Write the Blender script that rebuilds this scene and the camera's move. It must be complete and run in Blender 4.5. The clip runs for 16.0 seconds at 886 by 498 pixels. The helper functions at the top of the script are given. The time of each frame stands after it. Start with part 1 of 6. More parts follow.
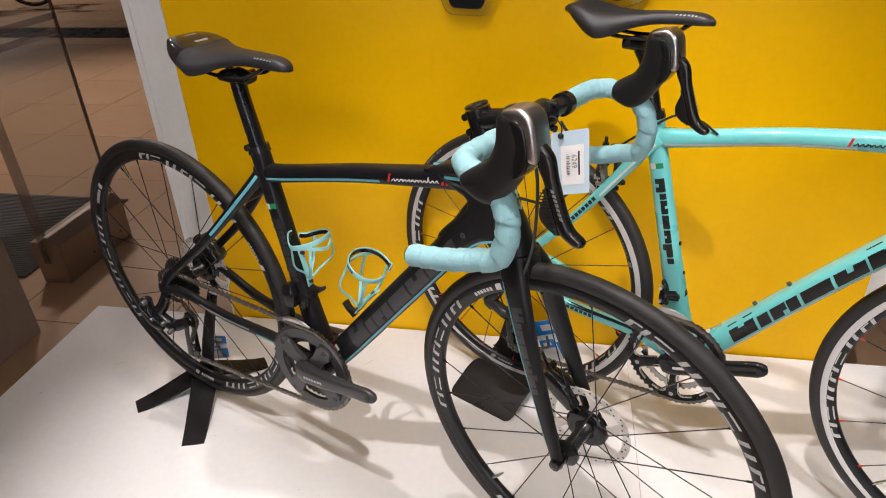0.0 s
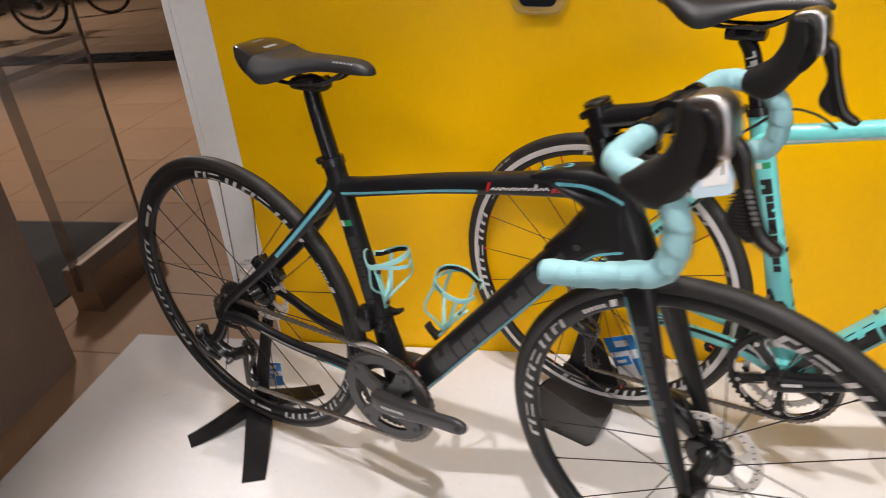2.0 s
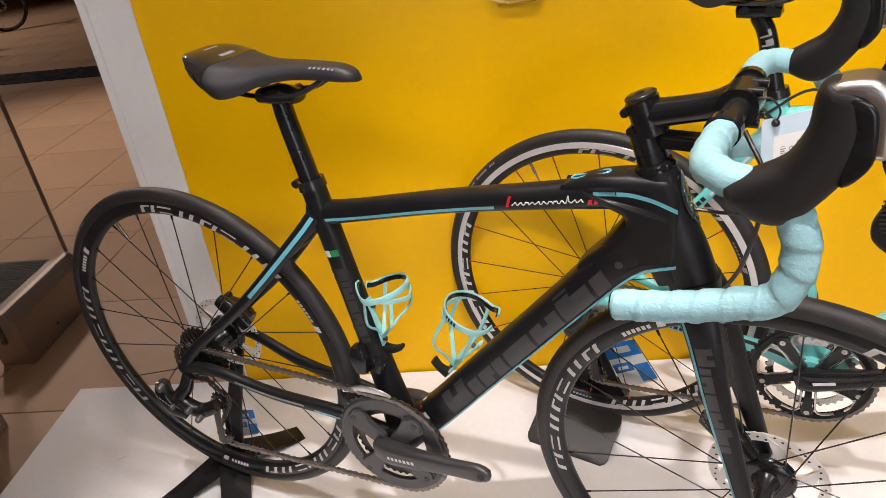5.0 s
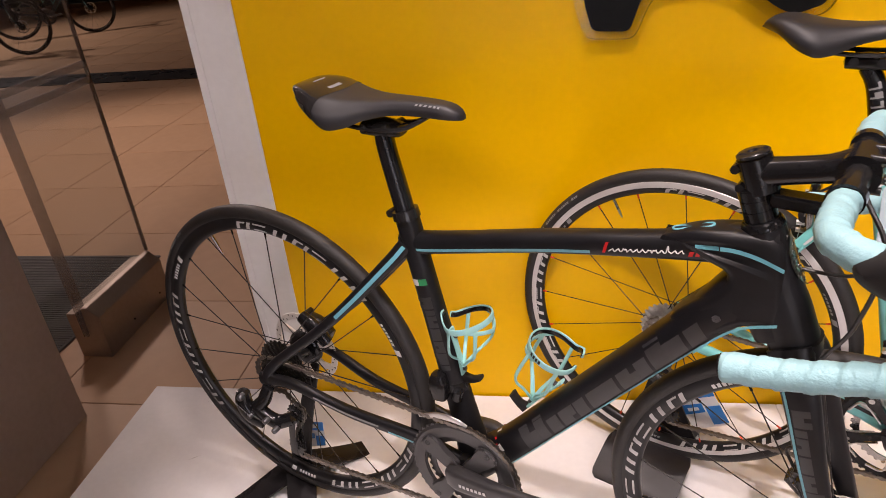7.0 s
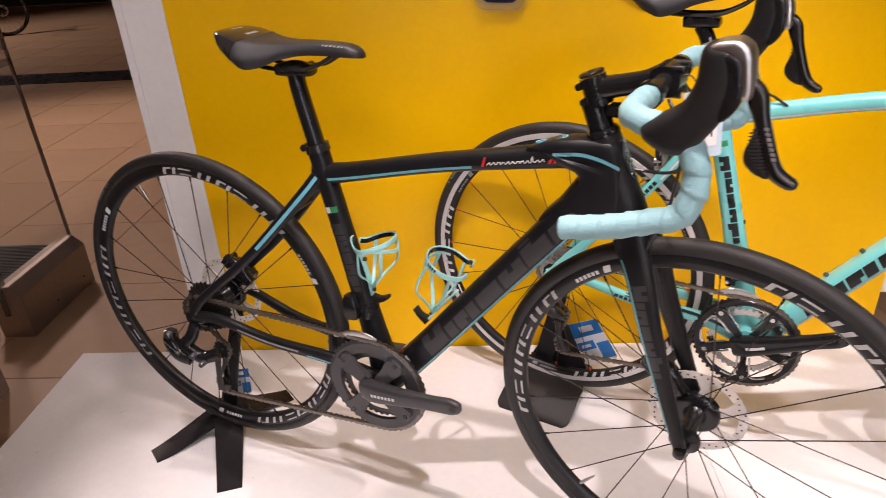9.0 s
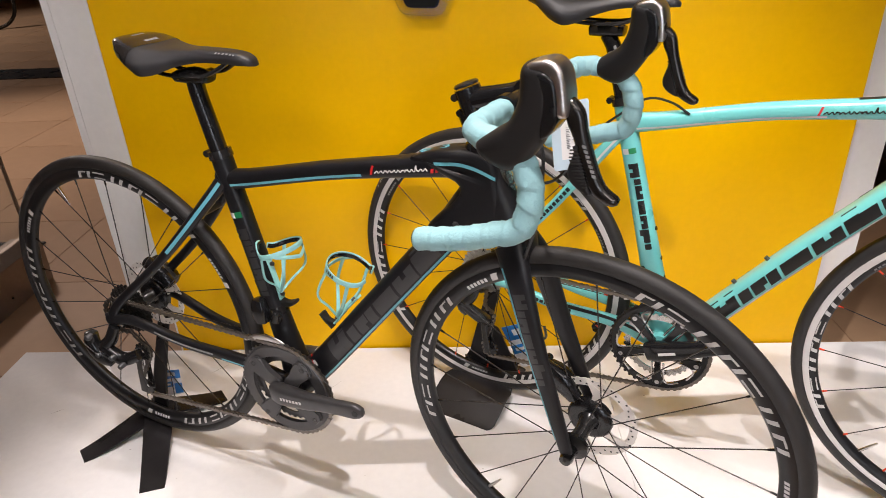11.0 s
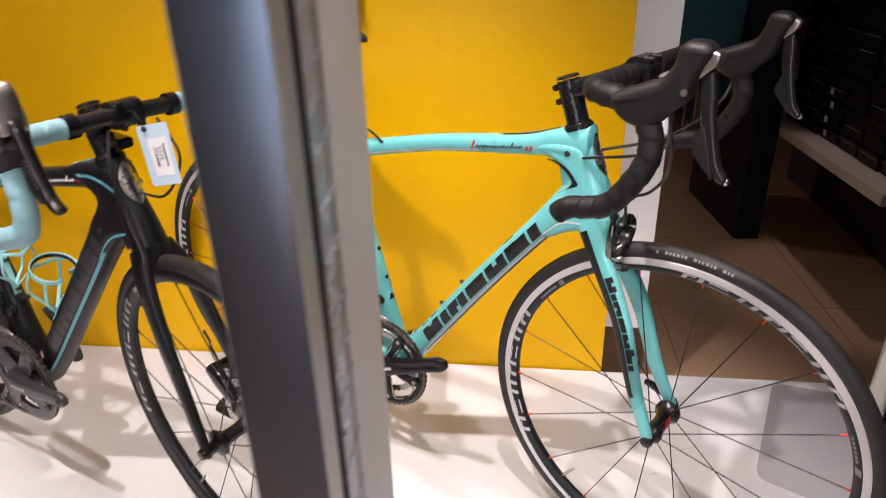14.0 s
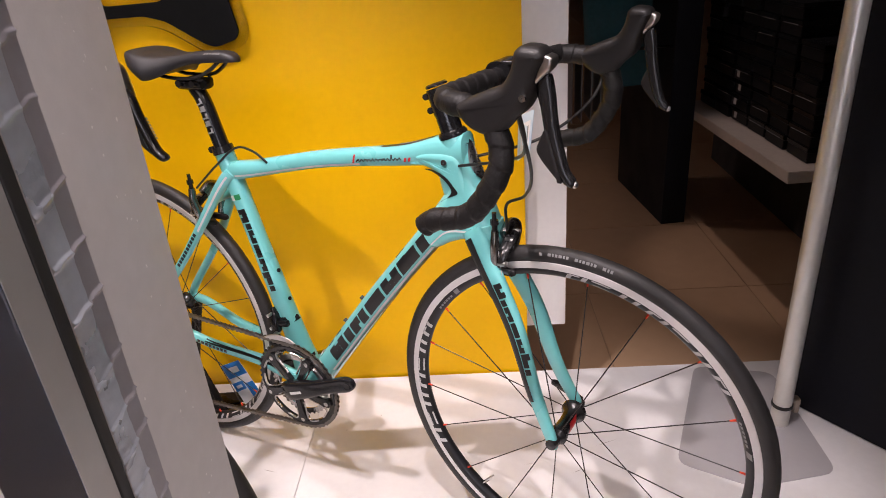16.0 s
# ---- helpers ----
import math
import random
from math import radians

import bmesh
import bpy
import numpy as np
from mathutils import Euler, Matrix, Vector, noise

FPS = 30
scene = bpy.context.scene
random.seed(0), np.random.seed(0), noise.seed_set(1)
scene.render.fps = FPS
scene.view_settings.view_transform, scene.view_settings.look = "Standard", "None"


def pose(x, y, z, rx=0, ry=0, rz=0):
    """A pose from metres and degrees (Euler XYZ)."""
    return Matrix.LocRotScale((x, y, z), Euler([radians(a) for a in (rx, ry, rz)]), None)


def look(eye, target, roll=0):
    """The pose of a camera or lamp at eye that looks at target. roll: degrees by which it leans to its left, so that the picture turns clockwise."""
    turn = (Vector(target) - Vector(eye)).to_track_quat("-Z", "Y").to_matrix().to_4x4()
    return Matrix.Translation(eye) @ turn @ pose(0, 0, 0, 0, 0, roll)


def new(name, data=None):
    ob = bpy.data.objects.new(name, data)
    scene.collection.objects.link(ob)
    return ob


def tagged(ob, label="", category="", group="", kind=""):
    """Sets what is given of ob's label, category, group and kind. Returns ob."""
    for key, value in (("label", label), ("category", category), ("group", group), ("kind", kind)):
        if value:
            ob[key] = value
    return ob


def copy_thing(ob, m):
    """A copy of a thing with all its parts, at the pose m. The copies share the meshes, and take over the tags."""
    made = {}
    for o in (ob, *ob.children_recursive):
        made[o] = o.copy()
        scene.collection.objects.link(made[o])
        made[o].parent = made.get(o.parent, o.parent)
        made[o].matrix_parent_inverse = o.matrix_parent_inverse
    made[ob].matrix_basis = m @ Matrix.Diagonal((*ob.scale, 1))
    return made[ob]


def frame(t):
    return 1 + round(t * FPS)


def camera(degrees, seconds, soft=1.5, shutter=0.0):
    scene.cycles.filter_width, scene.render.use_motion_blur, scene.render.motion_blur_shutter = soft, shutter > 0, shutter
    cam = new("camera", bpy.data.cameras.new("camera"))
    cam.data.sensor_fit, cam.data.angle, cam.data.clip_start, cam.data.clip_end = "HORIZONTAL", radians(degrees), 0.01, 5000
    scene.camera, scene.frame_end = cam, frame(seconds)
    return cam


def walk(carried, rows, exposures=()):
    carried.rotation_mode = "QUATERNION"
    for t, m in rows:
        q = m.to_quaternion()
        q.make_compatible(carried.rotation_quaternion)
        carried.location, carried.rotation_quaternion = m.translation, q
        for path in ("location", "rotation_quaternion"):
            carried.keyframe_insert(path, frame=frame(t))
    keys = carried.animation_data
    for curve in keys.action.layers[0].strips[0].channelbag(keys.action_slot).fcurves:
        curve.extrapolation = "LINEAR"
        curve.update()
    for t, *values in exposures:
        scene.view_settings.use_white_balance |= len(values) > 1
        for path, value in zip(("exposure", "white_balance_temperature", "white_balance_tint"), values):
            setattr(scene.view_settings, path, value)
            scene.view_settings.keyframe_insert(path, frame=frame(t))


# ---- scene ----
cam = camera(68.0, 16.0, soft=0.65, shutter=0.5)
PATH = [
    (0, (0.9842, -1.5276, 1.1787), (0.6503, 0.1719, 0.1785), -2.41),
    (0.5, (0.9726, -1.5183, 1.1811), (0.6779, 0.2095, 0.2178), -2.01),
    (1, (0.9877, -1.5239, 1.1852), (0.7053, 0.2133, 0.2354), -3.83),
    (1.5, (0.9749, -1.4861, 1.1729), (0.6066, 0.1980, 0.1588), -2.62),
    (2, (0.8237, -1.4674, 1.1383), (0.4686, 0.2509, 0.1785), -4.50),
    (2.5, (0.6826, -1.4201, 1.1317), (0.5557, 0.3181, 0.1506), -5.31),
    (3, (0.6958, -1.3455, 1.1299), (0.5908, 0.3543, 0.0812), -4.61),
    (5.5, (0.6985, -1.3302, 1.1119), (0.5298, 0.4100, 0.1407), -6.53),
    (6, (0.6643, -1.3213, 1.1197), (0.4441, 0.3970, 0.1202), -4.03),
    (6.5, (0.6327, -1.3312, 1.1506), (0.3352, 0.4089, 0.2107), -3.78),
    (7, (0.6447, -1.3371, 1.1554), (0.3319, 0.4017, 0.2181), -5.16),
    (7.5, (0.6474, -1.3624, 1.1434), (0.3897, 0.3678, 0.1737), -4.59),
    (8, (0.6535, -1.3514, 1.0697), (0.3991, 0.3276, 0.0133), -4.81),
    (8.5, (0.6461, -1.4394, 1.0601), (0.4764, 0.2699, 0.0358), -2.94),
    (9, (0.7083, -1.5298, 1.0910), (0.5956, 0.2469, 0.1796), -3.21),
    (11.5, (0.9131, -1.5231, 1.1057), (0.8113, 0.2429, 0.1724), -2.59),
    (12, (0.9712, -1.5229, 1.1129), (0.9162, 0.2192, 0.1321), -1.81),
    (12.5, (1.0573, -1.5770, 1.1243), (0.8178, 0.1414, 0.1294), -3.65),
    (13, (1.1697, -1.7008, 1.1108), (0.9938, 0.0397, 0.1414), -0.42),
    (13.5, (1.3872, -1.6410, 1.1255), (1.2413, 0.1225, 0.1933), -0.40),
    (14, (1.5202, -1.5523, 1.1092), (1.2903, 0.2377, 0.2472), -1.39),
    (14.5, (1.6104, -1.5091, 1.1119), (1.3417, 0.2901, 0.2809), -3.70),
    (15, (1.6378, -1.5132, 1.1136), (1.4356, 0.2930, 0.2787), -5.19),
    (15.5, (1.6372, -1.5170, 1.1128), (1.4846, 0.2852, 0.2592), -4.85),
    (16, (1.6369, -1.5160, 1.1133), (1.5309, 0.2856, 0.2513), -4.51),
]
GRADE = [(0, -0.10, 6500, 10), (2.5, -0.04, 6500, 10), (5.5, 0.10, 6650, 15), (6.5, -0.02, 7000, 24), (7.5, 0.02, 7000, 24), (8.5, 0.06, 6900, 26), (9, 0.06, 6800, 22), (11.5, 0.03, 6600, 12), (12.5, -0.18, 6550, 19),
         (13, -0.16, 6450, 18), (13.5, 0.02, 6300, 17), (14, 0.02, 6500, 17), (15, -0.04, 6600, 20), (16, -0.06, 6600, 22)]
walk(cam, [(t, look(eye, target, roll)) for t, eye, target, roll in PATH], GRADE)

from mathutils.geometry import tessellate_polygon

# ---- light ----
world = bpy.data.worlds.new("world")
world.use_nodes = True
scene.world = world
world.node_tree.nodes["Background"].inputs[0].default_value = (0.75, 0.72, 0.70, 1)
world.node_tree.nodes["Background"].inputs[1].default_value = 0.025


def lamp(name, eye, target, watts, size, colour=(1.0, 0.925, 0.895), spot=0.0):
    data = bpy.data.lights.new(name, "SPOT" if spot else "AREA")
    data.energy, data.color = watts, colour
    if spot:
        data.spot_size, data.spot_blend, data.shadow_soft_size = radians(spot), 0.6, size
    else:
        data.shape, data.size = "DISK", size
    ob = new(name, data)
    ob.matrix_world = look(eye, target)
    return ob


# downlights in the window's ceiling, then unseen lamps added for shop and mall
KEY = [((-1.25, 0.30, 2.75), (0.4, -0.5, 0.1), 7, 0.02, 66), ((0.20, -1.35, 2.90), (0.85, -0.55, 0.0), 16, 0.02, 70), ((0.45, -0.16, 2.90), (1.05, -0.78, 0.0), 100, 0.03, 58),
       ((0.75, -1.35, 2.90), (1.12, -0.74, 0.0), 212, 0.028, 54), ((1.50, -1.35, 2.90), (1.20, -0.74, 0.0), 160, 0.022, 54)]
for eye, target, watts, size, cone in KEY:
    lamp("spot_lamp", eye, target, watts, size, spot=cone)
# added to brighten the entrance floor; no lamp is seen there
lamp("unseen_shop_lamp", (-2.6, 2.9, 2.9), (-1.95, 1.5, 0), 250, 0.25, (1.0, 0.84, 0.76), spot=112)
# added fill from the right for the window post's flank and tape
lamp("unseen_mall_lamp", (3.0, -2.4, 2.9), (1.4, -1.15, 0.9), 235, 0.5, spot=30)
lamp("unseen_mall_lamp", (1.12, -3.2, 2.9), (0.88, -0.10, 0.45), 250, 1.0, spot=34)
# added fill on the shelf board, from an unseen lamp above
lamp("unseen_shop_lamp", (2.20, 0.62, 2.9), (2.66, 0.82, 0.35), 42, 0.06, (1.0, 0.86, 0.80), spot=20)
# added fill for the door jamb and the entrance floor
lamp("unseen_mall_lamp", (-1.8, -2.2, 2.9), (-1.72, 0.55, 0.0), 120, 0.10, (1.0, 0.86, 0.80), spot=42)
# added fill for the white panel's right strip
lamp("unseen_mall_lamp", (2.1, -3.2, 2.9), (1.72, 0.0, 1.15), 75, 0.30, spot=21)
# added fill for the left part of the yellow wall
lamp("unseen_mall_lamp", (-0.5, -3.2, 2.9), (0.0, 0.0, 1.35), 150, 0.30, spot=34)
lamp("unseen_shop_lamp", (-7.8, 6.6, 2.9), (-6.2, 6.9, 0), 310, 0.12, (1.0, 0.88, 0.82), spot=104)
# added to light the unseen south wall that the post's cap reflects
lamp("unseen_mall_lamp", (1.25, -3.2, 2.85), (1.30, -4.6, 0.85), 2000, 0.10, (0.76, 0.86, 1.0), spot=46)


# ---- materials ----
def material(name, base, rough=0.5, metal=0.0, vary=0.12, fine=60.0, coarse=6.0, bump=0.0, coat=0.0, bump_scale=400.0, rough_vary=0.1, specular=0.5):
    m = bpy.data.materials.new(name)
    m.use_nodes = True
    nt = m.node_tree
    bsdf = nt.nodes["Principled BSDF"]
    tc = nt.nodes.new("ShaderNodeTexCoord")

    def noise_node(scale, detail=4.0):
        n = nt.nodes.new("ShaderNodeTexNoise")
        n.inputs["Scale"].default_value, n.inputs["Detail"].default_value = scale, detail
        nt.links.new(tc.outputs["Object"], n.inputs["Vector"])
        return n
    a, b = noise_node(fine), noise_node(coarse)
    add = nt.nodes.new("ShaderNodeMath")
    add.operation = "ADD"
    nt.links.new(a.outputs[0], add.inputs[0])
    nt.links.new(b.outputs[0], add.inputs[1])
    ramp = nt.nodes.new("ShaderNodeMapRange")
    ramp.inputs[1].default_value, ramp.inputs[2].default_value = 0.6, 1.4
    ramp.inputs[3].default_value, ramp.inputs[4].default_value = 1 - vary, 1 + vary
    nt.links.new(add.outputs[0], ramp.inputs[0])
    mix = nt.nodes.new("ShaderNodeVectorMath")
    mix.operation = "SCALE"
    mix.inputs[0].default_value = base
    nt.links.new(ramp.outputs[0], mix.inputs["Scale"])
    nt.links.new(mix.outputs[0], bsdf.inputs["Base Color"])
    rr = nt.nodes.new("ShaderNodeMapRange")
    rr.inputs[1].default_value, rr.inputs[2].default_value = 0.3, 0.7
    rr.inputs[3].default_value, rr.inputs[4].default_value = max(0.02, rough * (1 - rough_vary * 2)), min(1, rough * (1 + rough_vary * 2))
    nt.links.new(b.outputs[0], rr.inputs[0])
    nt.links.new(rr.outputs[0], bsdf.inputs["Roughness"])
    bsdf.inputs["Metallic"].default_value = metal
    bsdf.inputs["Coat Weight"].default_value = coat
    bsdf.inputs["Coat Roughness"].default_value = 0.06
    bsdf.inputs["Specular IOR Level"].default_value = specular
    if bump:
        c = noise_node(bump_scale, 3.0)
        bn = nt.nodes.new("ShaderNodeBump")
        bn.inputs["Strength"].default_value, bn.inputs["Distance"].default_value = bump, 0.002
        nt.links.new(c.outputs[0], bn.inputs["Height"])
        nt.links.new(bn.outputs[0], bsdf.inputs["Normal"])
    return m


YELLOW = material("yellow_paint", (0.825, 0.455, 0.0), 0.38, specular=0.24, vary=0.04, bump=0.05, bump_scale=160, coarse=2.0)
# the paint was rolled on upwards: its sheen is drawn out in height
_bsdf = YELLOW.node_tree.nodes["Principled BSDF"]
_tan = YELLOW.node_tree.nodes.new("ShaderNodeCombineXYZ")
_tan.inputs[2].default_value = 1.0
YELLOW.node_tree.links.new(_tan.outputs[0], _bsdf.inputs["Tangent"])
_bsdf.inputs["Anisotropic"].default_value = 0.85
_bsdf.inputs["Anisotropic Rotation"].default_value = 0.25
WHITE = material("white_paint", (0.78, 0.76, 0.74), 0.45, vary=0.04, bump=0.04)
PLATFORM = material("white_laminate", (0.69, 0.685, 0.69), 0.55, specular=0.35, vary=0.045, coarse=4.0, rough_vary=0.2)
SEAM = material("seam", (0.25, 0.24, 0.22), 0.8)
FLOOR = material("beige_tile", (0.44, 0.285, 0.175), 0.5, specular=0.3, vary=0.07, coarse=1.3, fine=14)
JOINT = material("tile_joint", (0.31, 0.21, 0.14), 0.8)
MAT = material("grey_doormat", (0.10, 0.10, 0.10), 0.9, bump=0.6, bump_scale=180)
STEEL = material("brushed_steel", (0.34, 0.285, 0.24), 0.40, 0.7, vary=0.08, bump=0.05)
ALU = material("grey_aluminium", (0.50, 0.49, 0.47), 0.38, 0.6, vary=0.05)
POLE = material("satin_pole", (0.62, 0.60, 0.56), 0.34, 0.45, vary=0.05)
NAVY = material("blue_grey_coating", (0.17, 0.20, 0.26), 0.24, 0.92, vary=0.05)
LIGHTGREY = material("light_grey_coating", (0.56, 0.54, 0.53), 0.42, vary=0.06, bump=0.05)
TAPE = material("silver_duct_tape", (0.50, 0.54, 0.60), 0.30, 0.55, vary=0.16, coarse=25, bump=0.35, bump_scale=90)
TAPE_FLAT = material("grey_duct_tape", (0.30, 0.29, 0.31), 0.38, 0.35, vary=0.12, coarse=25, bump=0.12, bump_scale=60)
GASKET = material("black_gasket", (0.015, 0.015, 0.015), 0.6)
DARKWALL = material("dark_gloss_panel", (0.007, 0.0072, 0.010), 0.42, specular=0.12, vary=0.15)
SHOP = material("dark_shop_wall", (0.05, 0.045, 0.045), 0.7, vary=0.15)
BROWN = material("brown_cladding", (0.36, 0.265, 0.215), 0.35, vary=0.08)
BOXBLACK = material("black_card", (0.008, 0.008, 0.009), 0.45, specular=0.25)
CEIL = material("ceiling_paint", (0.55, 0.54, 0.53), 0.8)
CARBON = material("matt_black_lacquer", (0.009, 0.009, 0.0105), 0.38, specular=0.32, vary=0.15, rough_vary=0.12, coarse=9)
GLOSSBLACK = material("gloss_black", (0.010, 0.010, 0.011), 0.17, specular=0.38, vary=0.1)
CELESTE = material("celeste_lacquer", (0.150, 0.535, 0.525), 0.30, vary=0.03, coat=0.7)
CELESTE_TAPE = material("celeste_bar_tape", (0.275, 0.50, 0.54), 0.55, vary=0.08, bump=0.45, bump_scale=420)
BLACK_TAPE = material("black_bar_tape", (0.009, 0.0083, 0.0083), 0.52, specular=0.32, vary=0.2, bump=0.3, bump_scale=500)
CAGE = material("celeste_plastic", (0.29, 0.60, 0.59), 0.4, vary=0.04)
STRIPE = material("blue_stripe", (0.13, 0.42, 0.50), 0.35, vary=0.04)
GREYDECAL = material("grey_decal", (0.030, 0.030, 0.032), 0.35)
BLACKDECAL = material("black_decal", (0.010, 0.010, 0.010), 0.3)
WHITEDECAL = material("white_decal", (0.62, 0.61, 0.60), 0.4)
RIMDECAL = material("pale_rim_print", (0.50, 0.49, 0.48), 0.4, vary=0.15)
SOFTDECAL = material("soft_grey_decal", (0.22, 0.22, 0.22), 0.45)
REDDECAL = material("red_decal", (0.55, 0.02, 0.02), 0.35)
GREENDECAL = material("green_decal", (0.01, 0.20, 0.07), 0.4)
BLUECARD = material("blue_print", (0.02, 0.20, 0.58), 0.4)
CARD = material("white_card", (0.78, 0.78, 0.80), 0.5, vary=0.03)
BLUETAG = material("pale_blue_card", (0.56, 0.70, 0.79), 0.35, vary=0.03)
RUBBER = material("tyre_rubber", (0.018, 0.0165, 0.016), 0.52, specular=0.45, vary=0.2, bump=0.25, bump_scale=900)
HOODRUBBER = material("hood_rubber", (0.011, 0.010, 0.010), 0.5, specular=0.35, vary=0.15, bump=0.08, bump_scale=900)
RIMBLACK = material("black_rim", (0.010, 0.010, 0.011), 0.35, specular=0.35, vary=0.1)
RIMTRACK = material("machined_brake_track", (0.64, 0.62, 0.61), 0.38, 0.35, vary=0.05)
CHROME = material("polished_lever", (0.55, 0.53, 0.52), 0.32, 1.0, vary=0.04)
LEVER = material("dark_polished_lever", (0.060, 0.056, 0.055), 0.24, 0.85, vary=0.05)
LEVERBLACK = material("black_lever", (0.012, 0.0115, 0.012), 0.26, specular=0.4, vary=0.08)
CALIPER = material("polished_grey_caliper", (0.24, 0.235, 0.23), 0.24, 1.0, vary=0.08)
SILVER = material("machined_silver", (0.55, 0.54, 0.53), 0.28, 1.0, vary=0.06)
DARKMETAL = material("grey_anodised", (0.085, 0.085, 0.09), 0.33, 0.6, vary=0.1)
CRANKGREY = material("dark_grey_crank", (0.062, 0.060, 0.062), 0.36, 0.4, vary=0.1)
BLACKMETAL = material("black_anodised", (0.018, 0.0175, 0.018), 0.22, 0.2, vary=0.1)
CHAINSTEEL = material("chain_steel", (0.19, 0.17, 0.15), 0.36, 0.9, vary=0.25, fine=300)
CASSETTE = material("cassette_steel", (0.055, 0.052, 0.05), 0.38, 0.9, vary=0.2)
CASSETTE_SILVER = material("silver_sprockets", (0.42, 0.41, 0.39), 0.33, 0.9, vary=0.15)
ROTOR = material("rotor_steel", (0.74, 0.70, 0.66), 0.42, 0.3, vary=0.08)
SADDLE = material("saddle_cover", (0.017, 0.0165, 0.0185), 0.44, specular=0.45, vary=0.12, bump=0.06, bump_scale=800)
SADDLEGLOSS = material("saddle_gloss_patch", (0.016, 0.015, 0.015), 0.13, vary=0.1, bump=0.10, bump_scale=420, coat=0.3)
SADDLERIM = material("saddle_grey_rim", (0.045, 0.042, 0.045), 0.42, vary=0.1)
STANDBLACK = material("black_powder_coat", (0.012, 0.011, 0.012), 0.30, specular=0.22, vary=0.2, bump=0.1, bump_scale=600)
CABLE = material("black_cable", (0.010, 0.010, 0.010), 0.35)
SPOKE = material("black_spoke", (0.025, 0.022, 0.021), 0.35, 0.5)
NIPPLE = material("red_nipple", (0.75, 0.06, 0.02), 0.35, 0.3)


def acrylic():
    m = bpy.data.materials.new("clear_acrylic")
    m.use_nodes = True
    b = m.node_tree.nodes["Principled BSDF"]
    b.inputs["Base Color"].default_value = (0.95, 0.93, 0.85, 1)
    b.inputs["Roughness"].default_value = 0.05
    b.inputs["Transmission Weight"].default_value = 1.0
    b.inputs["IOR"].default_value = 1.3
    return m


ACRYLIC = acrylic()


# ---- building helpers ----
def part(name, bm, mat, parent=None, label="", m=None, sharp=0.7):
    if m is not None:
        bm.transform(m)
    bmesh.ops.recalc_face_normals(bm, faces=bm.faces)
    for f in bm.faces:
        f.smooth = True
    for e in bm.edges:
        if len(e.link_faces) == 2 and e.calc_face_angle(0) > sharp:
            e.smooth = False
    me = bpy.data.meshes.new(name)
    bm.to_mesh(me)
    bm.free()
    me.materials.append(mat)
    ob = new(name, me)
    if parent is not None:
        ob.parent = parent
    if label:
        tagged(ob, label)
    return ob


def shared(name, me, parent, m):
    ob = new(name, me)
    ob.parent = parent
    ob.matrix_local = m
    return ob


def box(bm, x0, x1, y0, y1, z0, z1, bevel=0.0):
    g = bmesh.ops.create_cube(bm, size=1.0)
    bmesh.ops.transform(bm, matrix=Matrix.Translation(((x0 + x1) / 2, (y0 + y1) / 2, (z0 + z1) / 2)) @ Matrix.Diagonal((x1 - x0, y1 - y0, z1 - z0, 1)), verts=g["verts"])
    if bevel:
        es = list({e for v in g["verts"] for e in v.link_edges})
        bmesh.ops.bevel(bm, geom=es, offset=bevel, segments=2, affect="EDGES")
    return bm


def block(name, x0, x1, y0, y1, z0, z1, mat, bevel=0.0, parent=None, label=""):
    return part(name, box(bmesh.new(), x0, x1, y0, y1, z0, z1, bevel), mat, parent, label)


def spl(pts, n):
    p = np.array(pts, float)
    if len(p) == 2:
        return p[0] + (p[1] - p[0]) * np.linspace(0, 1, n)[:, None]
    q = np.vstack([2 * p[0] - p[1], p, 2 * p[-1] - p[-2]])
    d = np.r_[0, np.cumsum(np.linalg.norm(np.diff(p[:, :3], axis=0), axis=1))]
    out = []
    for s in np.linspace(0, d[-1], n):
        i = min(int(np.searchsorted(d, s, side="right")) - 1, len(p) - 2)
        u = (s - d[i]) / max(d[i + 1] - d[i], 1e-9)
        a, b, c, e = q[i], q[i + 1], q[i + 2], q[i + 3]
        out.append(0.5 * (2 * b + (c - a) * u + (2 * a - 5 * b + 4 * c - e) * u * u + (3 * b - a - 3 * c + e) * u ** 3))
    return np.array(out)


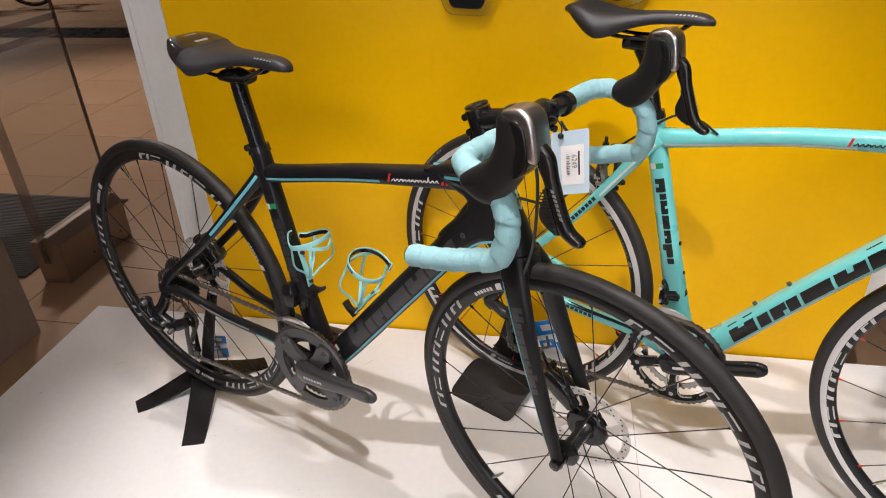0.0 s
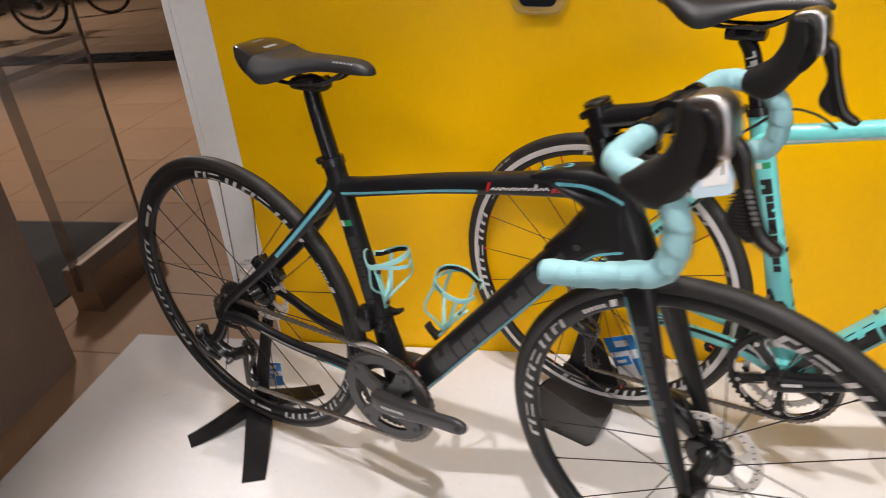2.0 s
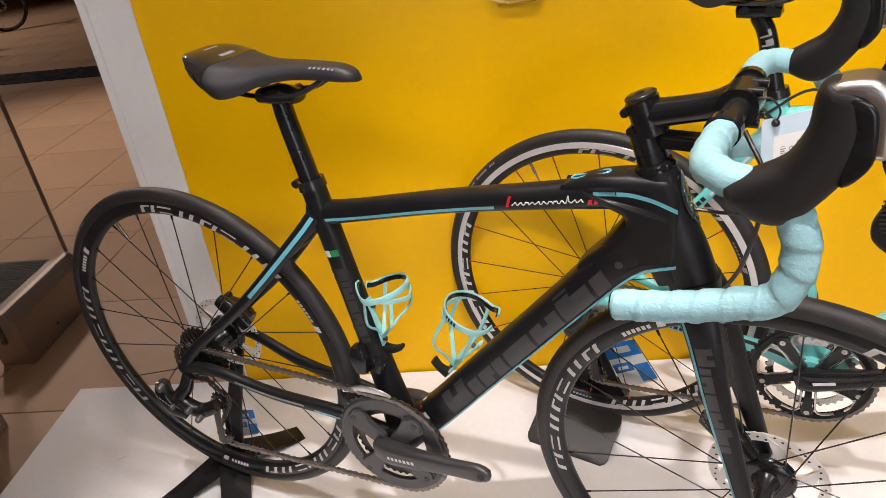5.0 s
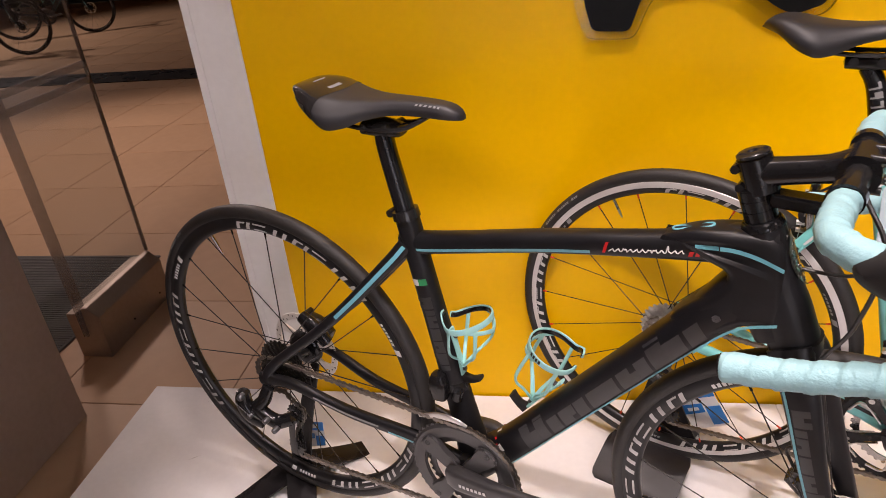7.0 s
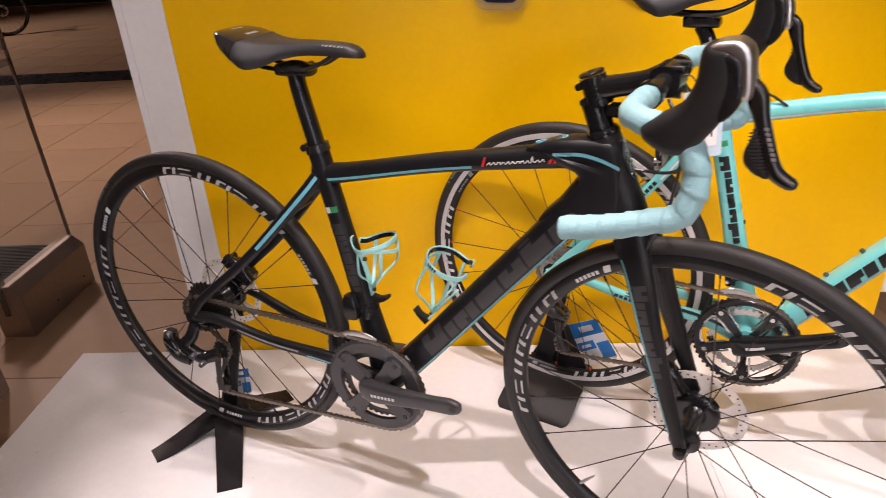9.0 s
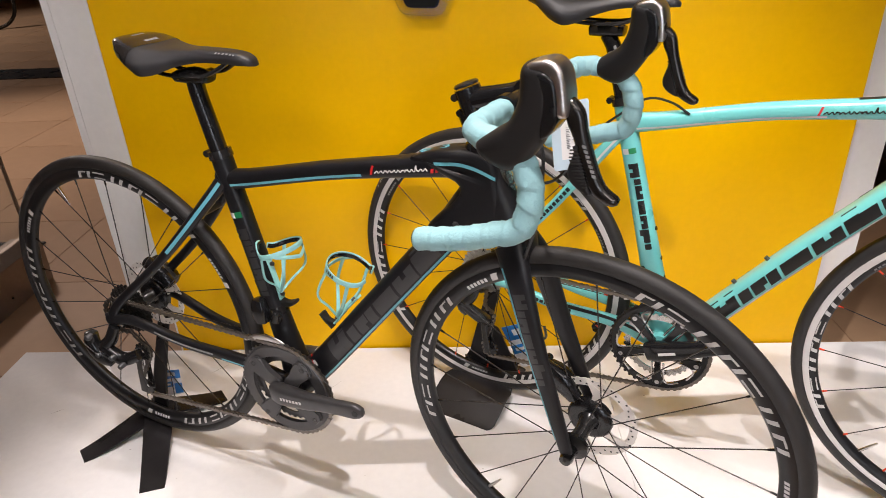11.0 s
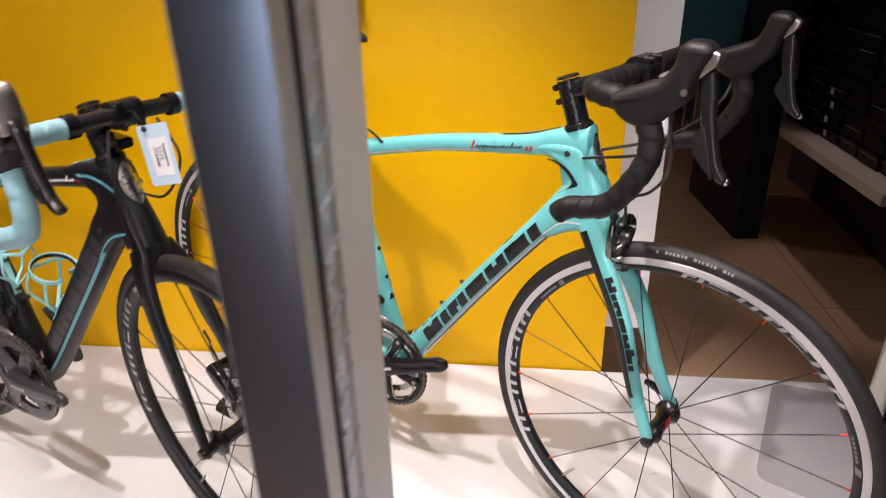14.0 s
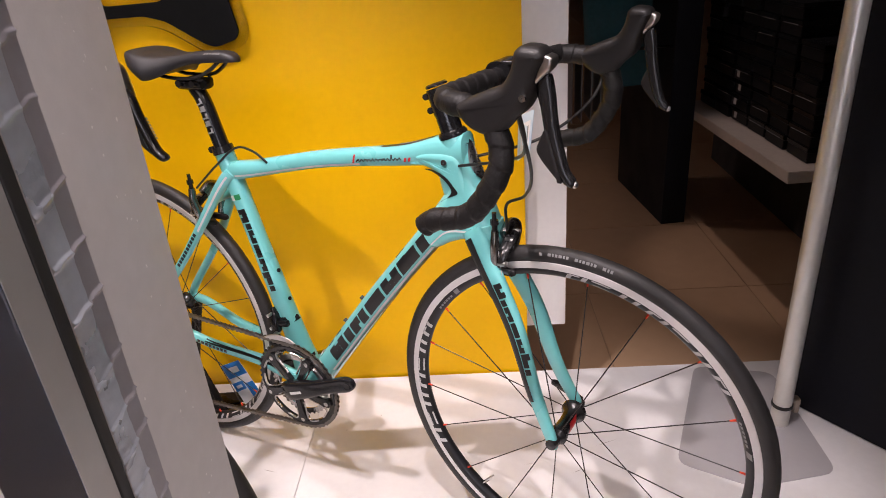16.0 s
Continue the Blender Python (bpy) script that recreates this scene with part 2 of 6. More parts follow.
class Tube:
    """A swept tube. Rows: x, y, z, half height, half width; k: squareness of its section."""

    def __init__(self, ctrl, n=24, k=2.3, side=(0, 1, 0)):
        self.r, self.k = spl(ctrl, n), k
        self.c = self.r[:, :3]
        t = np.gradient(self.c, axis=0)
        self.t = t / np.linalg.norm(t, axis=1)[:, None]
        s = np.array(side, float)
        b = s - self.t * (self.t @ s)[:, None]
        self.b = b / np.linalg.norm(b, axis=1)[:, None]
        self.n = np.cross(self.t, self.b)
        self.s = np.r_[0, np.cumsum(np.linalg.norm(np.diff(self.c, axis=0), axis=1))]

    def mesh(self, bm, segs=18, cap=True, tip=True):
        rings = []
        ang = np.arange(segs) * 2 * math.pi / segs
        cs, sn = np.cos(ang), np.sin(ang)
        cu, su = np.sign(cs) * abs(cs) ** (2 / self.k), np.sign(sn) * abs(sn) ** (2 / self.k)
        for i in range(len(self.c)):
            p = self.c[i] + np.outer(su * self.r[i, 3], self.n[i]) + np.outer(cu * self.r[i, 4], self.b[i])
            rings.append([bm.verts.new(q) for q in p])
        for a, b in zip(rings, rings[1:]):
            for j in range(segs):
                bm.faces.new((a[j], a[(j + 1) % segs], b[(j + 1) % segs], b[j]))
        if cap:
            for ring, i, d in ((rings[0], 0, -1), (rings[-1], -1, 1)):
                mid = bm.verts.new(self.c[i] + self.t[i] * d * (min(self.r[i, 3], self.r[i, 4]) * 0.35 if tip else 0))
                for j in range(segs):
                    bm.faces.new((ring[j], ring[(j + 1) % segs], mid))
        return bm

    def at(self, s, v, side=-1, off=0.0008):
        row = np.array([np.interp(s, self.s, col) for col in np.hstack([self.r, self.n, self.b]).T])
        a, b = row[3], row[4]
        w = b * max(0.0, 1 - min(1, abs(v) / a) ** self.k) ** (1 / self.k)
        d = math.hypot(v, w)
        v, w = v * (1 + off / d), w * (1 + off / d)
        return Vector(row[:3] + row[5:8] * v + row[8:11] * w * side)


def patch(bm, fn, u0, u1, v0, v1, nu=2, nv=3, slant=0.0):
    g = [[bm.verts.new(fn(u0 + (u1 - u0) * i / nu + slant * (j / nv), v0 + (v1 - v0) * j / nv)) for j in range(nv + 1)] for i in range(nu + 1)]
    for i in range(nu):
        for j in range(nv):
            bm.faces.new((g[i][j], g[i + 1][j], g[i + 1][j + 1], g[i][j + 1]))


# plain block marks in place of a maker's name: (start, end, low, high) in cell widths and letter heights
MARKS = [[(0, .34, 0, 1), (.34, .56, 0, .62), (.56, .90, 0, 1)], [(0, .38, 0, .68)], [(0, .36, 0, .68), (.36, .54, .26, .68), (.54, .90, 0, .68)], [(0, .90, 0, .68)],
         [(0, .36, 0, .68), (.36, .54, 0, .42), (.54, .88, 0, .68)], [(0, .42, 0, 1), (.42, .90, 0, .68)], [(0, .38, 0, .68)]]
WIDTHS = [1.0, .45, 1.0, 1.0, .95, 1.0, .4]


def marks(fn, s0, length, v0, high, slant=0.0, direction=1):
    bm = bmesh.new()
    unit = length / sum(WIDTHS)
    s = s0
    for g, w in zip(MARKS, WIDTHS):
        for a, b, lo, hi in g:
            patch(bm, fn, s + direction * a * unit, s + direction * b * unit, v0 + lo * high, v0 + hi * high, 2, 3, slant * (hi - lo))
        s += direction * w * unit
    return bm


def lathe(bm, prof, segs=96, closed=False, centre=(0, 0, 0)):
    cx, cy, cz = centre
    rings = []
    for i in range(segs):
        a = 2 * math.pi * i / segs
        rings.append([bm.verts.new((cx + r * math.cos(a), cy + y, cz + r * math.sin(a))) for r, y in prof])
    n = len(prof)
    for i in range(segs):
        a, b = rings[i], rings[(i + 1) % segs]
        for j in range(n if closed else n - 1):
            bm.faces.new((a[j], a[(j + 1) % n], b[(j + 1) % n], b[j]))
    return bm


def gear(bm, r_out, r_in, teeth, y0, y1, centre=(0, 0, 0), depth=0.004, hole=True):
    cx, cy, cz = centre
    out, inn = [], []
    n = teeth * 4
    for i in range(n):
        a = 2 * math.pi * i / n
        r = r_out if i % 4 in (0, 1) else r_out - depth
        c, s = math.cos(a), math.sin(a)
        out.append([bm.verts.new((cx + r * c, cy + y, cz + r * s)) for y in (y0, y1)])
        inn.append([bm.verts.new((cx + r_in * c, cy + y, cz + r_in * s)) for y in (y0, y1)])
    for i in range(n):
        k = (i + 1) % n
        bm.faces.new((out[i][0], out[k][0], out[k][1], out[i][1]))
        bm.faces.new((inn[i][0], inn[i][1], inn[k][1], inn[k][0]))
        bm.faces.new((out[i][0], inn[i][0], inn[k][0], out[k][0]))
        bm.faces.new((out[i][1], out[k][1], inn[k][1], inn[i][1]))
    return bm


def rod(bm, pts, r, segs=10, n=None):
    """A round rod through the points; the section follows the path without twisting."""
    p = spl(pts, n or (len(pts) * 6 if len(pts) > 2 else 2))
    t = np.gradient(p, axis=0)
    t /= np.linalg.norm(t, axis=1)[:, None]
    ref = np.array((0, 0, 1.0)) if abs(t[0, 2]) < 0.8 else np.array((1.0, 0, 0))
    u = np.cross(t[0], ref)
    u /= np.linalg.norm(u)
    rr = np.interp(np.linspace(0, 1, len(p)), np.linspace(0, 1, len(np.atleast_1d(r))), np.atleast_1d(r)) if np.ndim(r) else np.full(len(p), r)
    rings = []
    for i in range(len(p)):
        u = u - t[i] * (u @ t[i])
        u /= np.linalg.norm(u)
        w = np.cross(t[i], u)
        rings.append([bm.verts.new(p[i] + rr[i] * (math.cos(a) * u + math.sin(a) * w)) for a in np.arange(segs) * 2 * math.pi / segs])
    for a, b in zip(rings, rings[1:]):
        for j in range(segs):
            bm.faces.new((a[j], a[(j + 1) % segs], b[(j + 1) % segs], b[j]))
    bm.faces.new(rings[0])
    bm.faces.new(rings[-1])
    return bm


def extrude(bm, outline, d0, d1, to3):
    """A plate from a flat outline [(u, v)], between depths d0 and d1; to3 maps (u, v, depth) to a place."""
    a = [bm.verts.new(to3(u, v, d0)) for u, v in outline]
    b = [bm.verts.new(to3(u, v, d1)) for u, v in outline]
    bm.faces.new(a)
    bm.faces.new(b[::-1])
    for i in range(len(a)):
        k = (i + 1) % len(a)
        bm.faces.new((a[i], a[k], b[k], b[i]))
    return bm


def rounded(outline, r, n=4):
    """The outline with its corners rounded."""
    out = []
    m = len(outline)
    for i in range(m):
        p, a, b = (np.array(outline[j % m], float) for j in (i, i - 1, i + 1))
        da, db = a - p, b - p
        la, lb = np.linalg.norm(da), np.linalg.norm(db)
        rr = min(r, la * 0.45, lb * 0.45)
        s, e = p + da / la * rr, p + db / lb * rr
        for k in range(n + 1):
            u = k / n
            out.append(tuple((1 - u) ** 2 * s + 2 * u * (1 - u) * p + u * u * e))
    return out


def slab(bm, pts, y, half, edge, n=56):
    """A moulded solid from a closed side outline [(x, z)], centred at y, with rounded edges."""
    p = np.array(list(pts) + [pts[0]], float)
    q = np.vstack([p[-2], p, p[1]])
    d = np.r_[0, np.cumsum(np.linalg.norm(np.diff(p, axis=0), axis=1))]
    ring = []
    for s in np.linspace(0, d[-1], n, endpoint=False):
        i = min(int(np.searchsorted(d, s, side="right")) - 1, len(p) - 2)
        u = (s - d[i]) / max(d[i + 1] - d[i], 1e-9)
        a, b, c, e = q[i], q[i + 1], q[i + 2], q[i + 3]
        ring.append(0.5 * (2 * b + (c - a) * u * .8 + (2 * a - 5 * b + 4 * c - e) * u * u * .8 + (3 * b - a - 3 * c + e) * u ** 3 * .8) + .1 * (2 * (b + (c - b) * u) - 2 * b))
    r = np.array(ring)
    t = np.roll(r, -1, 0) - np.roll(r, 1, 0)
    t /= np.linalg.norm(t, axis=1)[:, None]
    area = np.sum(r[:, 0] * np.roll(r[:, 1], -1) - np.roll(r[:, 0], -1) * r[:, 1])
    inward = np.column_stack([-t[:, 1], t[:, 0]]) * (1 if area > 0 else -1)
    rings = []
    for side in (-1, 1):
        for k in range(6) if side < 0 else range(5, -1, -1):
            a = math.pi / 2 * k / 5
            yy = half - edge + edge * math.cos(a)
            o = r + inward * edge * (1 - math.sin(a))
            rings.append([bm.verts.new((x, y + side * yy, z)) for x, z in o])
    for a, b in zip(rings, rings[1:]):
        for j in range(n):
            bm.faces.new((a[j], a[(j + 1) % n], b[(j + 1) % n], b[j]))
    tris = tessellate_polygon([[Vector((x, z, 0)) for x, z in r]])
    for ring in (rings[0], rings[-1]):
        for tri in tris:
            bm.faces.new([ring[i] for i in tri])
    return bm


# ---- the place ----
FLOOR_Z = -0.17
WALL_W = 1.759
structure = dict(kind="structure")
tagged(block("floor", -12, 7, -4.6, 12.2, FLOOR_Z - 0.12, FLOOR_Z - 0.004, JOINT), "warm beige stone tiles with fine joints", "floor", **structure)
tagged(block("ceiling", -12, 7, -4.6, 12.2, 3.0, 3.12, CEIL), "plain pale ceiling over shop and window", "ceiling", **structure)
tagged(block("wall_north", -12, 7, 12.2, 12.35, FLOOR_Z, 3.0, SHOP), "dark shop back wall", "wall", **structure)
# pale and lit so the post's cap has something bright to reflect
tagged(block("wall_south", -12, 7, -4.75, -4.6, FLOOR_Z, 3.0, WHITE), "unseen pale wall added for the post cap to reflect", "wall", **structure)
tagged(block("wall_west", -12.15, -12, -4.6, 12.2, FLOOR_Z, 3.0, SHOP), "dark shop side wall", "wall", **structure)
tagged(block("wall_east", 7, 7.15, -4.6, 12.2, FLOOR_Z, 3.0, SHOP), "dark shop side wall", "wall", **structure)

# display platform, of boards that meet in fine seams
platform = tagged(block("platform", -0.455, 3.3, -1.235, -0.006, FLOOR_Z, -0.004, SEAM), "white laminate display platform with scuffs and fine seams", "platform", **structure)
for x0, x1, y0, y1 in ((-0.455, 1.1955, -1.235, -0.006), (1.1965, 3.3, -1.235, -0.006)):
    block("board", x0, x1, y0, y1, FLOOR_Z, 0.0, PLATFORM, 0.0008, platform)

# yellow display wall and the white panel behind it
wall = tagged(block("wall_yellow", 0.0145, WALL_W, 0.0, 0.045, -0.09, 3.0, YELLOW, 0.001), "glossy yellow painted display wall panel", "wall panel", **structure)
back = tagged(block("wall_panel_white", -0.122, WALL_W + 0.109, 0.047, 0.10, 0.114, 3.0, WHITE, 0.002), "white backing panel with a shadow line", "wall panel", **structure)
block("edge_band", 0.0095, 0.0140, -0.0005, 0.045, -0.09, 3.0, WHITE, 0.0008, wall, "thin white edge band of the panel")
block("raised_edge", -0.1225, -0.1030, 0.0440, 0.047, 0.114, 3.0, WHITE, 0.0012, back, "raised white edge strip of the panel")


# ---- bicycles ----
R_HUB = 0.336


def wheel(bike, name, x, m, spokes, track, rotor, sprockets, label, hz, phase, print_at, tyre_at):
    """A wheel at x along the bicycle: rim > tyre, hub, spokes, valve, rotor, decals. Phase of the spokes and starts of the prints in degrees."""
    c = Matrix.Translation((x, 0, hz))
    put = m @ c
    prof = [(.3165, -.0100), (.3165, .0100), (.3145, .0112), (.3060, .0116), (.3040, .0120), (.2945, .0095), (.2895, .0050), (.2885, 0)]
    if track:
        prof = prof[:3] + [(.3030, .0118), (.3010, .0122), (.2945, .0095), (.2895, .0050), (.2885, 0)]
    prof = prof + [(r, -y) for r, y in prof[::-1][1:-1]]
    rim = part(name, lathe(bmesh.new(), prof, 128, True), RIMBLACK, bike, label, put)
    bm = bmesh.new()
    lathe(bm, [(.3225 + .0138 * math.cos(a), .0140 * math.sin(a)) for a in np.linspace(-2.45, 2.45, 22)], 128)
    part("tyre", bm, RUBBER, rim, "black road tyre", put)
    if track:
        for s in (-1, 1):
            part("brake_track", lathe(bmesh.new(), [(.3142, s * .0112), (.3135, s * .0119), (.3036, s * .0126), (.3026, s * .0123)], 128), RIMTRACK, rim, "machined silver brake track", put)
    # pale block lettering round the rim
    lo, hi = (.2912, .3018) if track else (.2945, .3085)

    def on_rim(side):
        def fn(a, r):
            if track:
                y = np.interp(r, [.2885, .2895, .2945, .3010, .3030], [0, .0050, .0095, .0122, .0118]) + .0007
                return Vector((r * math.cos(a), side * y, r * math.sin(a)))
            y = np.interp(r, [.2885, .2895, .2945, .3040, .3060, .3145], [0, .0050, .0095, .0120, .0116, .0112]) + .0007
            return Vector((r * math.cos(a), side * y, r * math.sin(a)))
        return fn
    for side in (-1, 1):
        for k in range(3):
            bm = bmesh.new()
            a0 = math.radians(print_at + 120 * k)
            for i in range(7):
                a = a0 - i * 0.146
                th = (hi - lo) * .21
                if i % 3 == 0:
                    bars = [(0, .027, lo, hi), (.082, .109, lo, hi), (.027, .082, hi - th, hi)]
                elif i % 3 == 1:
                    bars = [(0, .100, hi - th, hi), (0, .100, lo, lo + th)]
                else:
                    bars = [(0, .027, lo, hi), (.070, .097, lo, hi)]
                for u0, u1, r0, r1 in bars:
                    patch(bm, on_rim(side), a - u0, a - u1, r0, r1, 2 if u1 - u0 < .05 else 4, 2, -.02 * (r1 - r0) / (hi - lo))
            part("rim_lettering", bm, RIMDECAL, rim, "pale block lettering on the rim", put)
            bm = bmesh.new()
            a = a0 - math.radians(66)
            for i in range(6):
                patch(bm, on_rim(side), a - i * .026, a - i * .026 - .018, lo + .0025, hi - .0045, 1, 1, -.004)
            patch(bm, on_rim(side), a - .175, a - .215, lo + .001, hi - .001, 2, 2, -.012)
            part("rim_mark", bm, SOFTDECAL if track else WHITEDECAL, rim, "small pale model mark", put)
        # tyre side marks

        def on_tyre(a, t, side=side):
            return Vector(((.3225 + .0143 * math.cos(t)) * math.cos(a), side * .0146 * math.sin(t), (.3225 + .0143 * math.cos(t)) * math.sin(a)))
        bm = bmesh.new()
        a = math.radians(tyre_at)
        for i in range(16):
            w = (.012, .016, .009)[i % 3]
            patch(bm, on_tyre, a, a - w, 1.0, 1.32, 1, 2)
            a -= w + (.006 if i % 6 else .03)
        part("tyre_lettering", bm, SOFTDECAL, rim, "small grey tyre lettering", put)
    # hub
    half = .05 if not sprockets else .064
    hub = [(.0, -half), (.011, -half), (.011, -half + .006), (.024 if rotor or sprockets else .017, -half + .012), (.024 if rotor or sprockets else .017, -half + .019), (.014, -half + .028), (.0125, 0), (.014, half - .028), (.022, half - .019), (.022, half - .012), (.011, half - .006), (.011, half), (0, half)]
    part("hub", lathe(bmesh.new(), hub, 28), BLACKMETAL, rim, "black anodised hub", put)
    if track and not sprockets:
        bm = bmesh.new()
        patch(bm, lambda u, v: Vector((.0142 * math.cos(v), u, .0142 * math.sin(v))), -.022, .006, -.35, .75, 4, 4, .014)
        part("hub_mark", bm, REDDECAL, rim, "red mark on the hub", put)
    # spokes and nipples share their meshes
    r_sp = .2905
    me = {}
    for kind, mat in (("spoke", SPOKE), ("nipple", NIPPLE if track else BLACKMETAL)):
        bm = bmesh.new()
        if kind == "spoke":
            rod(bm, [(0, 0, 0), (0, 0, 1)], .00105, 6)
        else:
            rod(bm, [(0, 0, 0), (0, 0, .011)], [.0021, .0016], 8, 3)
        mesh = bpy.data.meshes.new(kind)
        bm.to_mesh(mesh)
        bm.free()
        mesh.materials.append(mat)
        me[kind] = mesh
    for i in range(spokes):
        a = 2 * math.pi * i / spokes + math.radians(phase)
        if spokes % 2:      # two spokes to the loaded flange for each one to the other
            side = (-1 if sprockets else 1) * (-1 if i % 3 == 1 else 1)
            lead = 1.15 * (0, 0, -1)[i % 3] if i % 3 else 1.15
        else:
            side = -1 if i % 2 else 1
            lead = 0.0 if (track and not sprockets) else 1.15 * (1 if (i // 2) % 2 else -1)
        fl = (.0225 if lead else .016)
        yb = side * (half - .016)
        if sprockets and side < 0:
            yb = -.022
        p0 = Vector((fl * math.cos(a + lead), yb, fl * math.sin(a + lead)))
        p1 = Vector((r_sp * math.cos(a), side * .002, r_sp * math.sin(a)))
        d = p1 - p0
        q = d.to_track_quat("Z", "Y").to_matrix().to_4x4()
        shared("spoke", me["spoke"], rim, put @ Matrix.Translation(p0) @ q @ Matrix.Diagonal((1, 1, d.length, 1)))
        qn = (-d).to_track_quat("Z", "Y").to_matrix().to_4x4()
        shared("nipple", me["nipple"], rim, put @ Matrix.Translation(p1) @ qn)
    # valve
    av = math.radians(232 if not sprockets else 118)
    bm = bmesh.new()
    rod(bm, [(.289 * math.cos(av), 0, .289 * math.sin(av)), (.262 * math.cos(av), 0, .262 * math.sin(av)), (.248 * math.cos(av), 0, .248 * math.sin(av))], [.0032, .0030, .0016], 10, 6)
    part("valve", bm, SILVER, rim, "silver valve stem", put)
    if rotor:
        bm = bmesh.new()
        y = half - .012
        gear(bm, .080, .0655, 40, y, y + .002, depth=.0010)
        disc = part("brake_rotor", bm, ROTOR, rim, "drilled steel brake disc", put)
        bm = bmesh.new()
        for i in range(44):
            a, r = 2 * math.pi * i / 44, (.0692, .0728, .0764)[i % 3]
            for yy in (y - .0002, y + .0022):
                ring = [bm.verts.new((r * math.cos(a) + .0019 * math.cos(k * math.pi / 4), yy, r * math.sin(a) + .0019 * math.sin(k * math.pi / 4))) for k in range(8)]
                bm.faces.new(ring)
        tagged(part("drilled_holes", bm, GASKET, rim, "rows of small drilled holes", put), kind="stuff")
        for i in range(6):
            bm = bmesh.new()
            a = i * math.pi / 3
            extrude(bm, [(.018, -.012), (.045, -.0080), (.068, -.0145), (.068, .0145), (.045, .0080), (.018, .012)], y - .0012, y + .0032,
                    lambda u, v, w, a=a: Vector((u * math.cos(a + .5 * u / .07) - v * math.sin(a), w, u * math.sin(a + .5 * u / .07) + v * math.cos(a))))
            part("spider_arm", bm, ROTOR, rim, "pale finned disc carrier arm", put)
        bm = bmesh.new()
        lathe(bm, [(.014, y - .010), (.028, y - .012), (.036, y - .008), (.039, y - .004), (.039, y + .005), (.014, y + .005)], 32, True)
        part("lock_ring", bm, GLOSSBLACK, rim, "black lock ring of the brake disc", put)
    if sprockets:
        bm = bmesh.new()
        for k in range(11):
            r = .022 + .0030 * k + (.002 if k > 7 else 0)
            y = -.052 + .0036 * k
            gear(bm, r + .004, r - .010 if k < 10 else .018, 11 + int(k * 1.8), y, y + .0018)
        lathe(bm, [(.002, -.058), (.0165, -.058), (.0165, -.014), (.002, -.014)], 24, True)
        part("cassette", bm, sprockets, rim, "stack of toothed steel sprockets", put)
    return rim


def saddle_ring(row, length, x0, z, off=0.0):
    X, _, _, w, dz, h, n = row
    out = []
    for j in range(23):
        u = j / 22 * 2 - 1
        sn = abs(math.sin(u * math.pi / 2))
        y = math.copysign(w * sn ** .85 * (1 - .13 * max(0, abs(u) - .84) / .16), u)
        zz = z + dz - h * (.30 * sn ** 3 + .70 * (max(0.0, abs(u) - .42) / .58) ** 1.8)
        shear = .034 * (max(0.0, abs(u) - .35) / .65) ** 1.3 * max(0.0, 1 - X / length / .5)
        out.append(Vector((x0 + X + shear, y + math.copysign(off, u), zz + off * .7)))
    return out


